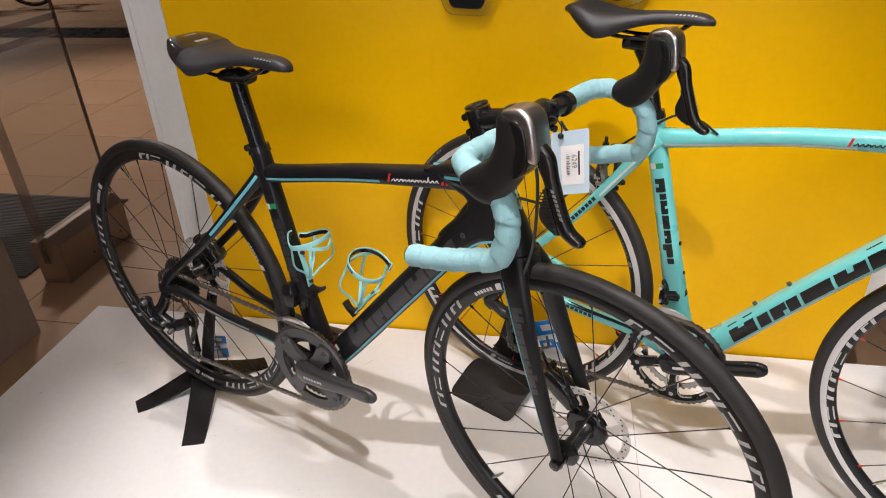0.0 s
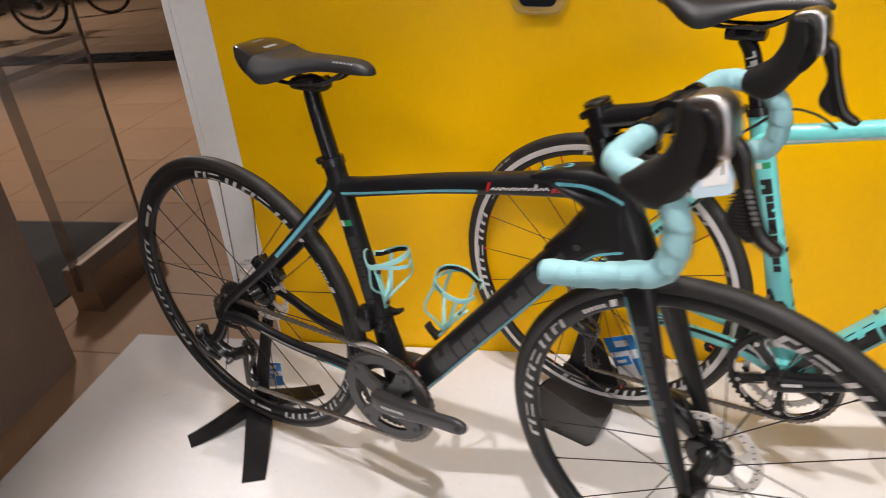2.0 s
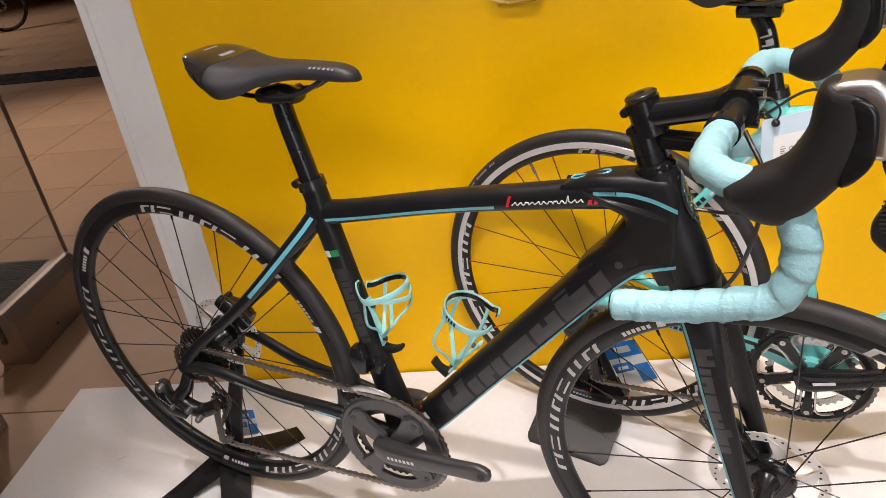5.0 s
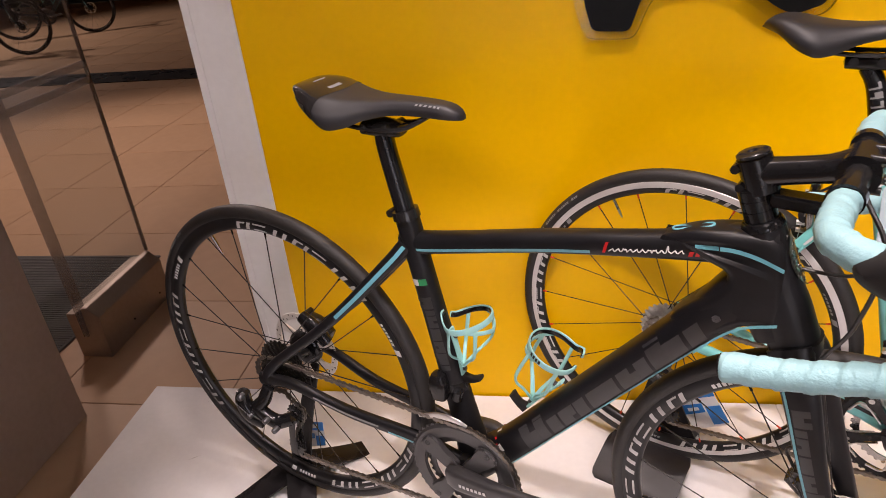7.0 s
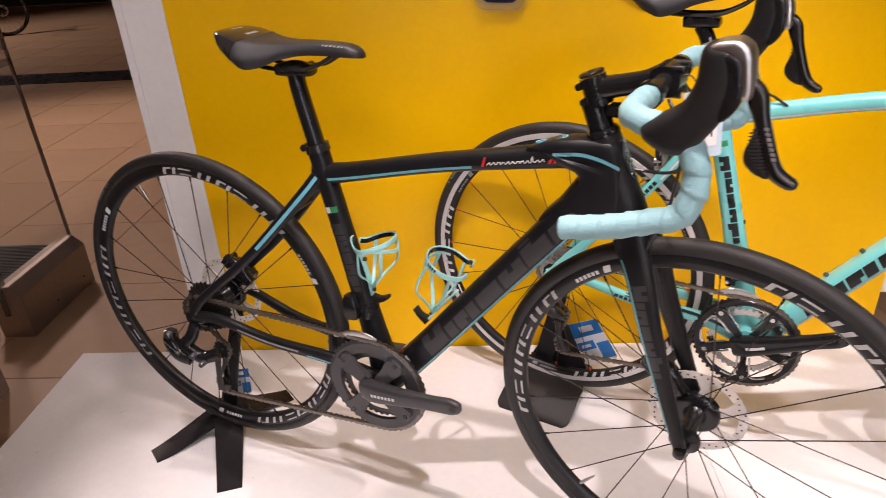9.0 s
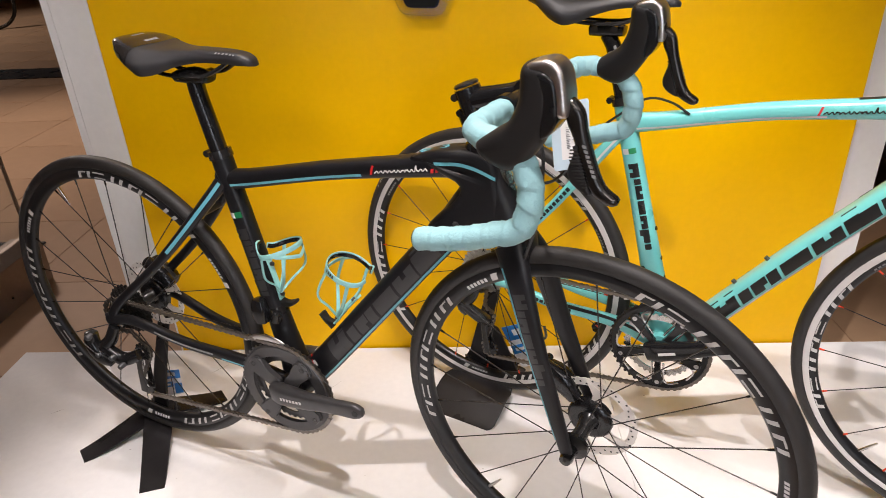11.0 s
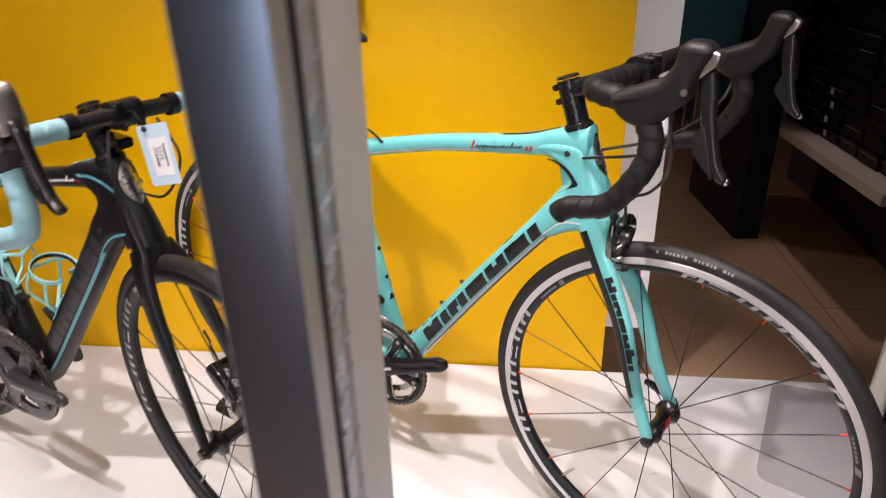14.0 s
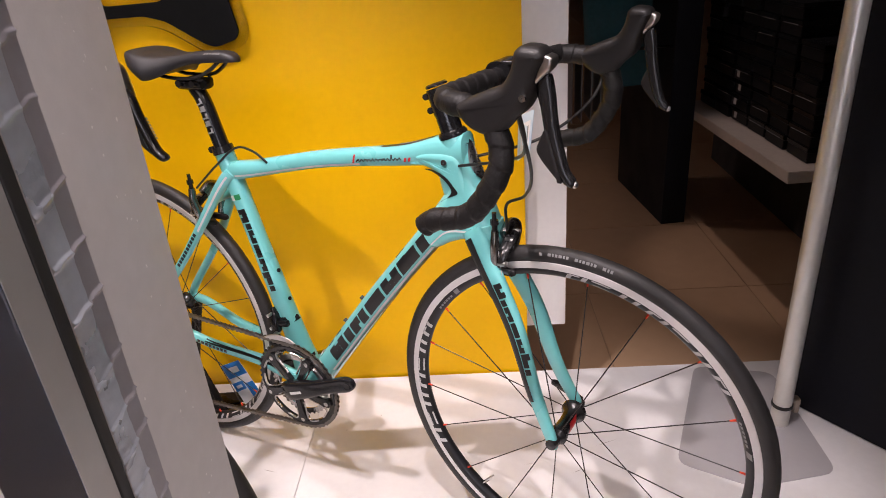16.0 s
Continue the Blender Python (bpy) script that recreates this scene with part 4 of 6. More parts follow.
    for s in (-1, 1):
        fs, ls = (0.0, 0.0) if disc else (-.008, .005)
        lm = ls + (.007 if s > 0 and not disc else 0.0)
        f = Tube([(crown.x - .001 + fs, s * .018, crown.z + .004, .026 + fs * .4, .015), (crown.x + .021 + fs * .5, s * (.036 - lm), crown.z - .040, .0215 + fs * .25, .0115), (crown.x - fs + (wb - crown.x) * .44, s * (.046 - lm), crown.z + (R_HUB - crown.z) * .42, .0170 + fs * .1, .0095), (crown.x + (wb - crown.x) * .745, s * (.053 - lm), crown.z + (R_HUB - crown.z) * .74, .0130, .0085), (wb - .002, s * (.059 - ls), R_HUB + .004, .0100, .0075), (wb + .001, s * (.059 - ls), R_HUB - .010, .008, .006)], 36, 2.5)
        f.mesh(bm, 18)
        fork_tubes[s] = f
    Tube([(crown.x - .001, 0, crown.z + .012, .030, .028), (crown.x + .004, 0, crown.z - .012, .027, .030), (crown.x + .008, 0, crown.z - .028, .020, .036)], 8, 2.6).mesh(bm, 22)
    fork = part("fork", bm, fork_paint, bike, g["fork_label"], m, sharp=1.0)
    for s in (-1, 1):
        f = fork_tubes[s]
        b = bmesh.new()
        for i in range(24):
            for k in range(4):
                q = []
                for u, w in ((i, k), (i + 1, k), (i + 1, k + 1), (i, k + 1)):
                    sv = (.03 if g["dark"] else .012) + .29 * u / 24
                    hw = np.interp(sv, f.s, f.r[:, 3])
                    v0 = hw * (.55 if g["dark"] else .02)
                    q.append(f.at(sv, -(v0 + w / 4 * (.0035 if g["dark"] else hw * .975)), s, .0012))
                b.faces.new([b.verts.new(p) for p in q])
        part("stripe", b, STRIPE if g["dark"] else BLACKDECAL, fork, "thin stripe down the fork blade", m)
        part("lettering", marks(lambda u, v: f.at(u, v, s), .070 if g["dark"] else .092, .152 if g["dark"] else .162, -.009 if g["dark"] else .0008, .019 if g["dark"] else .0125, 0), GREYDECAL if g["dark"] else BLACKDECAL, fork, "bold block lettering down the fork blade", m)
        ae = .074 if disc else .066
        lathe_bm = lathe(bmesh.new(), [(0, s * ae), (.009, s * (ae - .002)), (.0105, s * (ae - .008)), (.0105, s * .048), (0, s * .048)], 20, False, (wb, 0, R_HUB))
        part("axle_end", lathe_bm, BLACKMETAL, fork, "black axle end", m)
    if not disc:
        b = bmesh.new()
        Tube([(wb, .066, R_HUB, .009, .006), (wb - .020, .074, R_HUB + .004, .008, .005), (wb - .050, .078, R_HUB + .012, .0085, .0035), (wb - .062, .078, R_HUB + .013, .005, .003)], 12, 2.6).mesh(b, 14)
        part("quick_release", b, BLACKMETAL, fork, "black quick-release lever", m)
    # headset, stem, bars
    bm = bmesh.new()
    top, cap = Vector((ht[0], 0, ht[1])), Vector((g["cap"][0], 0, g["cap"][1]))
    hs = lathe(bmesh.new(), [(.0, -.001), (.0235, -.001), (.0235, .004), (.0205, .009), (.0185, .0095), (.0, .0095)], 28)
    hs.transform(Matrix.Translation(top) @ Vector((0, 1, 0)).rotation_difference(ax).to_matrix().to_4x4())
    head = part("headset", hs, GLOSSBLACK, bike, "black headset top cover", m)
    length = (cap - top).length
    Tube([(*(top + ax * .008), .0172, .0172), (*(top + ax * (length - .036)), .0172, .0172)], 2, 2.0).mesh(bm, 24)
    for k in range(3):
        z0 = .010 + k * (length - .046) / 3
        Tube([(*(top + ax * z0), .0179, .0179), (*(top + ax * (z0 + (length - .046) / 3 - .0012)), .0179, .0179)], 2, 2.0).mesh(bm, 24, tip=False)
    part("spacer", bm, GLOSSBLACK, head, "black headset spacers", m)
    xc, zc = g["bar"]
    bm = bmesh.new()
    mid = cap - ax * .020
    Tube([(*(cap - ax * .042), .0185, .0185), (*(cap - ax * .002), .0185, .0185)], 4, 2.0).mesh(bm, 24, tip=False)
    Tube([(*mid, .0165, .0175), (mid.x + .03, 0, mid.z + .03 * (zc - mid.z) / (xc - mid.x), .0150, .0155), (xc - .028, 0, zc - (.028) * (zc - mid.z) / (xc - mid.x), .0150, .0155), (xc - .006, 0, zc, .019, .020)], 14, 2.2).mesh(bm, 20)
    Tube([(xc, -.021, zc, .0198, .0198), (xc, .021, zc, .0198, .0198)], 2, 2.4, side=(1, 0, 0)).mesh(bm, 24, tip=False)
    stem = part("stem", bm, GLOSSBLACK, bike, "glossy black handlebar stem", m)
    b = lathe(bmesh.new(), [(0, .0), (.0175, 0), (.0178, .003), (.0150, .0052), (.006, .0052), (.005, .003), (0, .003)], 28)
    b.transform(Matrix.Translation(cap) @ Vector((0, 1, 0)).rotation_difference(ax).to_matrix().to_4x4())
    part("top_cap", b, BLACKMETAL, stem, "round black top cap with a bolt", m)
    for dz in (-.010, -.032):
        b = bmesh.new()
        p = cap + ax * dz - fwd * .019
        rod(b, [p + Vector((0, -.012, 0)), p + Vector((0, .012, 0))], .0052, 10)
        part("clamp_bolt", b, BLACKMETAL, stem, "black clamp bolt", m)
    for sy in (-1, 1):
        for sz2 in (-1, 1):
            b = bmesh.new()
            rod(b, [(xc + .006, sy * .014, zc + sz2 * .0165), (xc + .021, sy * .014, zc + sz2 * .0165)], .0042, 10)
            part("faceplate_bolt", b, BLACKMETAL, stem, "small black faceplate bolt", m)
    bm = bmesh.new()
    for s in (-1, 1):
        rod(bm, bar_path(g, s), .0125, 12, 60)
    bar = part("handlebar", bm, BLACKMETAL, bike, "black drop handlebar", m)
    for s in (-1, 1):
        full = spl(bar_path(g, s), 340)
        d = np.r_[0, np.cumsum(np.linalg.norm(np.diff(full, axis=0), axis=1))]
        keep = full[d > g["tape_from"]]
        dd = d[d > g["tape_from"]] - g["tape_from"]
        b = bmesh.new()
        t = np.gradient(keep, axis=0)
        t /= np.linalg.norm(t, axis=1)[:, None]
        u = np.cross(t[0], (1.0, 0, 0))
        rings = []
        for i in range(len(keep)):
            u = u - t[i] * (u @ t[i])
            u /= np.linalg.norm(u)
            w = np.cross(t[i], u)
            ring = []
            for k in range(20):
                a = k * math.pi / 10
                ph = ((dd[i] / .024) + k / 20) % 1.0
                rr = (.0136 if g["dark"] else .0142) + .0015 * min(1.0, ph * 1.12) - (.0007 * max(0.0, ph - .9) / .1) + .0006 * noise.noise(Vector((dd[i] * 120, k * .9, s))) + .0005 * noise.noise(Vector((dd[i] * 330, k * 1.7, 3 + s)))
                if i > len(keep) - 4:
                    rr *= (.97, .9, .72)[i - len(keep) + 3]
                ring.append(b.verts.new(keep[i] + rr * (math.cos(a) * u + math.sin(a) * w)))
            rings.append(ring)
        for p, q in zip(rings, rings[1:]):
            for k in range(20):
                b.faces.new((p[k], p[(k + 1) % 20], q[(k + 1) % 20], q[k]))
        b.faces.new(rings[0])
        b.faces.new(rings[-1])
        part("bar_tape", b, g["tape"], bar, g["tape_label"], m, sharp=1.2)
        if g["tape_from"] > .05:
            b = bmesh.new()
            i = int(np.argmax(d > g["tape_from"] - .004))
            rod(b, [full[i - 8], full[i + 2]], .0169, 20, 3)
            part("finish_tape", b, GLOSSBLACK, bar, "black finishing band on the bar", m)
        # hood and lever
        y = s * .187
        hood = g["hood_shift"] if s < 0 else g["far_shift"]
        sh = Vector((hood[0], 0, hood[1]))

        def moved(pts, dx=0.0, dz=0.0):
            return [(xc + px + sh.x + dx, zc + pz + sh.z + dz) for px, pz in pts]
        drop = (.006, .008) if disc else (0.0, 0.0)
        if disc:
            outline = [(.024, .007), (.027, -.006), (.040, -.015), (.056, -.020), (.070, -.018), (.080, -.010), (.092, .006), (.103, .024), (.110, .044), (.112, .070), (.107, .089), (.095, .095), (.082, .094), (.0755, .085), (.0735, .058), (.062, .034), (.040, .019)]
        else:
            outline = [(.043, .012), (.050, -.007), (.065, -.018), (.083, -.022), (.102, -.016), (.116, -.001), (.130, .010), (.138, .022), (.142, .036), (.149, .054), (.156, .068), (.149, .078), (.130, .080), (.119, .073), (.1145, .055), (.103, .038), (.078, .028)]
        ho = part("brake_hood", slab(bmesh.new(), moved(outline), y, .0186, .0130, 72), HOODRUBBER, bar, "black rubber brake hood", m, sharp=1.2)
        if disc:
            part("side_panel", slab(bmesh.new(), moved([(.086, .082), (.100, .088), (.114, .078), (.1175, .044), (.108, .026), (.100, .022), (.099, .036), (.1015, .062), (.096, .075)]), y, .0182, .004, 40), GLOSSBLACK, ho, "gloss black side panel", m)
            part("hood_cover", slab(bmesh.new(), moved([(.084, .0925), (.092, .0965), (.108, .0985), (.119, .091), (.1235, .078), (.1265, .052), (.123, .044), (.114, .046), (.1125, .062), (.108, .080), (.098, .086), (.086, .086)]), y, .0165, .006, 56), CHROME, ho, "polished grey metal hood cover", m)
            lev = [(.112, .052), (.121, .054), (.132, .042), (.1375, .018), (.148, -.014), (.157, -.032), (.170, -.041), (.171, -.047), (.162, -.050), (.143, -.039), (.132, -.014), (.123, .015), (.116, .030)]
            pad = [(.127, .012), (.1235, -.002), (.119, -.017), (.121, -.028), (.131, -.037), (.144, -.0405), (.139, -.026), (.132, -.002)]
        else:
            part("hood_cover", slab(bmesh.new(), moved([(.148, .066), (.154, .0705), (.1625, .067), (.1610, .057), (.152, .048), (.142, .039), (.1375, .040), (.143, .052)]), y, .0105, .004, 36), CHROME, ho, "polished grey name plate", m)
            lev = [(.143, .046), (.157, .050), (.162, .030), (.165, .000), (.170, -.024), (.178, -.054), (.187, -.067), (.185, -.074), (.174, -.071), (.160, -.046), (.151, -.015), (.146, .014), (.142, .030)]
            pad = [(.153, -.008), (.144, -.026), (.142, -.034), (.147, -.044), (.160, -.059), (.172, -.070), (.167, -.046), (.159, -.018)]
        lv = part("brake_lever", slab(bmesh.new(), moved(lev, *drop), y, .0078 if disc else .0072, .0058, 52), LEVER if disc else LEVERBLACK, ho, "polished dark grey brake lever" if disc else "gloss black brake lever with a bright tip", m, sharp=1.2)
        pd = part("shift_paddle", slab(bmesh.new(), moved(pad, *drop), y + s * .002, .0066, .0040, 40), HOODRUBBER, ho, "ribbed black shift paddle", m, sharp=1.2)
        b = bmesh.new()
        for k in range(12):
            px, pz = (.1335 + .0011 * k, .014 - .0034 * k) if disc else (.149 + .0011 * k, -.020 - .0034 * k)
            wr = .0078 * math.sin(math.pi * (k + 2) / 14) + .002
            rod(b, [(xc + px + sh.x - wr, y + s * .0088, zc + pz + sh.z - wr * .2), (xc + px + sh.x + wr * .25, y + s * .0088, zc + pz + sh.z)], .0007, 6)
        if disc:
            part("grip_ribs", b, HOODRUBBER, pd, "fine raised grip ribs", m)
        b = bmesh.new()
        for k in range(7):
            px, pz = (.1455 + .0018 * k, .020 - .0048 * k) if disc else (.1605 + .0009 * k, .012 - .0056 * k)
            px, pz = xc + px + sh.x - .0035, zc + pz + sh.z
            b.faces.new([b.verts.new((px + e, y + s * (.0085 if disc else .0079), pz + f)) for e, f in ((-.0022, 0), (.0022, -.0006), (.0026, -.0040), (-.0014, -.0034))])
        if disc:
            part("lever_mark", b, SOFTDECAL, lv, "small lettering bars on the lever", m)
        if not disc:
            b = bmesh.new()
            bmesh.ops.create_uvsphere(b, u_segments=12, v_segments=8, radius=.0044, matrix=Matrix.Translation((xc + .1855 + sh.x, y, zc - .0710 + sh.z)))
            part("lever_tip", b, CHROME, lv, "bright lever tip", m)
            b = bmesh.new()
            lathe(b, [(.0005, s * .0192 + y), (.0040, s * .0192 + y), (.0044, s * .0165 + y)], 14, False, (xc + .132 + sh.x, 0, zc + .026 + sh.z))
            part("pivot_bolt", b, SILVER, ho, "bright lever pivot", m)
    # saddle and seatpost
    p0, p1, p2 = Vector((cl[0], 0, cl[1])), Vector((g["post_top"][0], 0, g["post_top"][1])), None
    dirp = Vector((sx, 0, sz)).normalized()
    bend = p0 + dirp * ((p1.z - p0.z) * .80)
    post = Tube([(*(p0 - dirp * .03), .0146, .0146), (*(p0 + dirp * .03), .0146, .0146), (*bend, .0140, .0142), (p1.x, 0, p1.z, .0130, .0150)], 20, 2.2)
    po = part("seatpost", post.mesh(bmesh.new(), 22), GLOSSBLACK, bike, "black carbon seatpost")
    bm = bmesh.new()
    Tube([(p1.x - .030, 0, p1.z + .006, .010, .017), (p1.x, 0, p1.z + .008, .013, .019), (p1.x + .032, 0, p1.z + .006, .009, .017)], 10, 2.6).mesh(bm, 18)
    rod(bm, [(p1.x - .018, -.024, p1.z + .010), (p1.x - .018, .024, p1.z + .010)], .007, 12)
    rod(bm, [(p1.x + .018, -.024, p1.z + .010), (p1.x + .018, .024, p1.z + .010)], .007, 12)
    part("saddle_clamp", bm, BLACKMETAL, po, "black saddle clamp")
    if not g["dark"]:
        b = bmesh.new()
        for k in range(5):
            u = post.s[-1] * (.42 + .09 * k)
            patch(b, lambda p, q: post.at(p, q, -1), u, u + .010, -.008, -.004 + (k % 2) * .006, 2, 2)
            patch(b, lambda p, q: post.at(p, q, -1), u, u + .003, -.004, .008, 1, 2)
        part("post_mark", b, SOFTDECAL, po, "grey lettering bars on the seatpost")
    bm = bmesh.new()
    Tube([(*(p0 - dirp * .006), .0215, .0205), (*(p0 + dirp * .008), .0205, .0200)], 3, 2.1).mesh(bm, 26, tip=False)
    rod(bm, [p0 + Vector((-.024, -.010, 0)), p0 + Vector((-.024, .010, 0))], .0062, 12)
    part("seat_clamp", bm, BLACKMETAL, bike, "black seat clamp ring")
    saddle_part(bike, *g["saddle"], g["dark"], g["saddle_tilt"])
    # wheels
    wheel(bike, "rear_wheel", 0.0, one, 21 if disc else 20, not disc, disc, CASSETTE if g["dark"] else CASSETTE_SILVER, g["wheel_label"], ra, *g["rear_turn"])
    wheel(bike, "front_wheel", wb, m, 21 if disc else 18, not disc, disc, None, g["wheel_label"], R_HUB, *g["front_turn"])
    # crankset
    ang = g["crank_angle"]
    bm = gear(bmesh.new(), .1035, .074 if g["dark"] else .086, 50, -.047, -.0445, (bb[0], 0, bb[1]), .0038)
    lathe(bm, [(.100, -.047), (.096, -.0510), (.076 if g["dark"] else .086, -.0500), (.075 if g["dark"] else .085, -.0445)], 96, False, (bb[0], 0, bb[1]))
    ring = part("chainring", bm, CRANKGREY if g["dark"] else BLACKMETAL, bike, "large toothed chainring")
    bm = gear(bmesh.new(), .0745, .060, 36, -.0405, -.0380, (bb[0], 0, bb[1]), .0038)
    part("inner_chainring", bm, SILVER if not g["dark"] else CRANKGREY, ring, "small toothed inner chainring")
    n = 4 if g["dark"] else 5
    for k in range(n):
        a = ang + (math.pi / 4 if n == 4 else math.pi / 5) + k * 2 * math.pi / n
        bm = bmesh.new()
        w0, w1, w2 = (.026, .030, .036) if n == 4 else (.012, .0125, .019)
        extrude(bm, rounded([(.015, -w0 * .6), (.05, -w1 * .42), (.082, -w2 * .66), (.093, 0), (.082, w2 * .66), (.05, w1 * .42), (.015, w0 * .6)], .012, 3), -.0565, -.046,
                lambda u, v, d: Vector((bb[0] + u * math.cos(a) - v * math.sin(a), d, bb[1] + u * math.sin(a) + v * math.cos(a))))
        bmesh.ops.bevel(bm, geom=[e for e in bm.edges if abs(e.verts[0].co.y - e.verts[1].co.y) < 1e-5 and e.verts[0].co.y < -.05], offset=.0030, segments=3, affect="EDGES")
        part("spider_arm", bm, CRANKGREY if n == 4 else BLACKMETAL, ring, "chainring spider arm")
        b = lathe(bmesh.new(), [(.0005, -.0572), (.0048, -.0572), (.0052, -.0545)], 14, False, (bb[0] + .080 * math.cos(a), 0, bb[1] + .080 * math.sin(a)))
        part("chainring_bolt", b, BLACKMETAL if n == 4 else SILVER, ring, "chainring bolt")
        if n == 5:
            for e in (-1, 1):
                b = bmesh.new()
                pts = [(bb[0] + r * math.cos(a + e * o), -.0525, bb[1] + r * math.sin(a + e * o)) for r, o in ((.036, .32), (.060, .20), (.074, .17), (.084, .26), (.086, .52))]
                rod(b, pts, .0022, 8, 24)
                part("ring_edge", b, SILVER, ring, "bright machined edge of the chainring")
    arm, armt = crank(bike, bb, -.068, ang, CRANKGREY if g["dark"] else GLOSSBLACK)
    crank(bike, bb, .068, ang + math.pi, CRANKGREY if g["dark"] else GLOSSBLACK)
    b = bmesh.new()
    for k in range(7):
        patch(b, lambda u, v: armt.at(u, v, -1), .030 + k * (.0075 if g["dark"] else .005), .030 + k * (.0075 if g["dark"] else .005) + .005, -.003, .003, 1, 1)
    part("crank_mark", b, WHITEDECAL, arm, "small pale lettering bars on the crank")
    # rear derailleur
    up, low = g["pulleys"]
    bm = bmesh.new()
    Tube([(.006, -.070, ra - .012, .012, .008), (-.004, -.078, ra - .040, .013, .012), (-.022, -.083, ra - .062, .014, .013), (-.010, -.080, ra - .080, .012, .011)], 16, 2.6).mesh(bm, 16)
    Tube([(-.022, -.086, ra - .058, .013, .010), (.018, -.080, ra - .084, .013, .013), (up[0] + .010, -.066, up[1] + .006, .012, .013)], 14, 2.8).mesh(bm, 16)
    rd = part("rear_derailleur", bm, GLOSSBLACK if g["dark"] else BLACKMETAL, bike, "rear derailleur of dark polished metal")
    if g["dark"]:
        bm = bmesh.new()
        Tube([(-.050, -.086, ra - .030, .012, .012), (-.052, -.088, ra - .056, .017, .014), (-.036, -.088, ra - .082, .017, .014), (-.010, -.084, ra - .094, .013, .012)], 16, 2.8).mesh(bm, 16)
        part("derailleur_motor", bm, GLOSSBLACK, rd, "gloss black motor housing of the derailleur")
        for px, pz, pr in ((-.046, -.034, .007), (-.030, -.074, .0055), (.010, -.072, .006), (.030, -.088, .006)):
            b = lathe(bmesh.new(), [(.0005, -.1035), (pr * .8, -.1035), (pr, -.1010), (pr, -.090)], 16, False, (px, 0, ra + pz))
            part("pivot_bolt", b, DARKMETAL, rd, "bright pivot bolt")
        bm = bmesh.new()
        for k in range(5):
            b0 = Vector((-.058 + .006 * k, -.1030, ra - .052 - .004 * k))
            bm.faces.new([bm.verts.new(b0 + Vector(o)) for o in ((0, 0, 0), (.0042, 0, -.0028), (.0056, 0, .0012), (.0014, 0, .004))])
        part("maker_mark", bm, SOFTDECAL, rd, "small grey lettering bars")
    for y in (-.060, -.038):
        bm = bmesh.new()
        Tube([(up[0], y, up[1] + .008, .011, .0012), (up[0] * .5 + low[0] * .5 - .003, y, up[1] * .5 + low[1] * .5, .008, .0012), (low[0], y, low[1] - .008, .010, .0012)], 10, 3).mesh(bm, 12)
        part("cage_plate", bm, BLACKMETAL, rd, "derailleur cage plate")
    for p in (up, low):
        part("jockey_wheel", gear(bmesh.new(), .021, .005, 11, -.0505, -.0475, (p[0], 0, p[1]), .005), BLACKMETAL, rd, "toothed jockey wheel")
    # front derailleur
    fx, fz = bb[0] - .030, bb[1] + .118
    bm = bmesh.new()
    Tube([(fx - .050, -.047, fz - .022, .003, .0015), (fx - .012, -.048, fz - .007, .0065, .0015), (fx + .024, -.047, fz - .008, .0055, .0015), (fx + .040, -.046, fz - .014, .0035, .0015)], 16, 3).mesh(bm, 12)
    fd = part("front_derailleur", bm, SILVER, bike, "front derailleur cage of bare metal")
    bm = bmesh.new()
    if g["dark"]:
        Tube([(fx - .016, -.026, fz + .014, .013, .012), (fx - .018, -.026, fz + .040, .016, .013), (fx - .018, -.024, fz + .060, .011, .011)], 12, 4.0).mesh(bm, 16)
        Tube([(fx + .012, -.022, fz + .018, .009, .010), (fx + .016, -.022, fz + .034, .008, .009)], 8, 2.8).mesh(bm, 14)
    else:
        Tube([(fx - .016, -.030, fz - .004, .009, .008), (fx - .018, -.028, fz + .012, .010, .010), (fx - .020, -.024, fz + .030, .007, .009), (fx - .026, -.022, fz + .046, .003, .005)], 16, 3.0).mesh(bm, 14)
        Tube([(fx - .010, -.024, fz + .014, .008, .008), (fx + .010, -.023, fz + .016, .007, .006)], 8, 2.8).mesh(bm, 14)
    part("derailleur_body", bm, GLOSSBLACK, fd, "black derailleur body")
    if not g["dark"]:
        for px, pz, r in ((-.024, .036, .0035), (-.012, -.004, .0045), (-.022, .006, .0035)):
            part("link_bolt", rod(bmesh.new(), [(fx + px, -.028, fz + pz), (fx + px, -.042, fz + pz)], r, 12), SILVER, fd, "bright link bolt")
        c = Vector((bb[0], 0, bb[1])) + dirp * .048
        b = bmesh.new()
        Tube([(*(c - dirp * .004), .0275, .0225), (*(c + dirp * .004), .0268, .0220)], 3, 2.1).mesh(b, 24, tip=False)
        part("lower_band", b, BLACKMETAL, fd, "black band low on the seat tube")
    b = bmesh.new()
    k = (fz + (.030 if g["dark"] else .017) - bb[1]) / sz
    c = Vector((bb[0] + sx * k, 0, bb[1] + sz * k))
    Tube([(*(c - dirp * .008), .0235, .0205), (*(c + dirp * .008), .0225, .0200)], 3, 2.1).mesh(b, 24, tip=False)
    part("derailleur_band", b, BLACKMETAL, fd, "black clamp band")
    chain_part(bike, bb, .101, .040, g["pulleys"], -.046, ra)
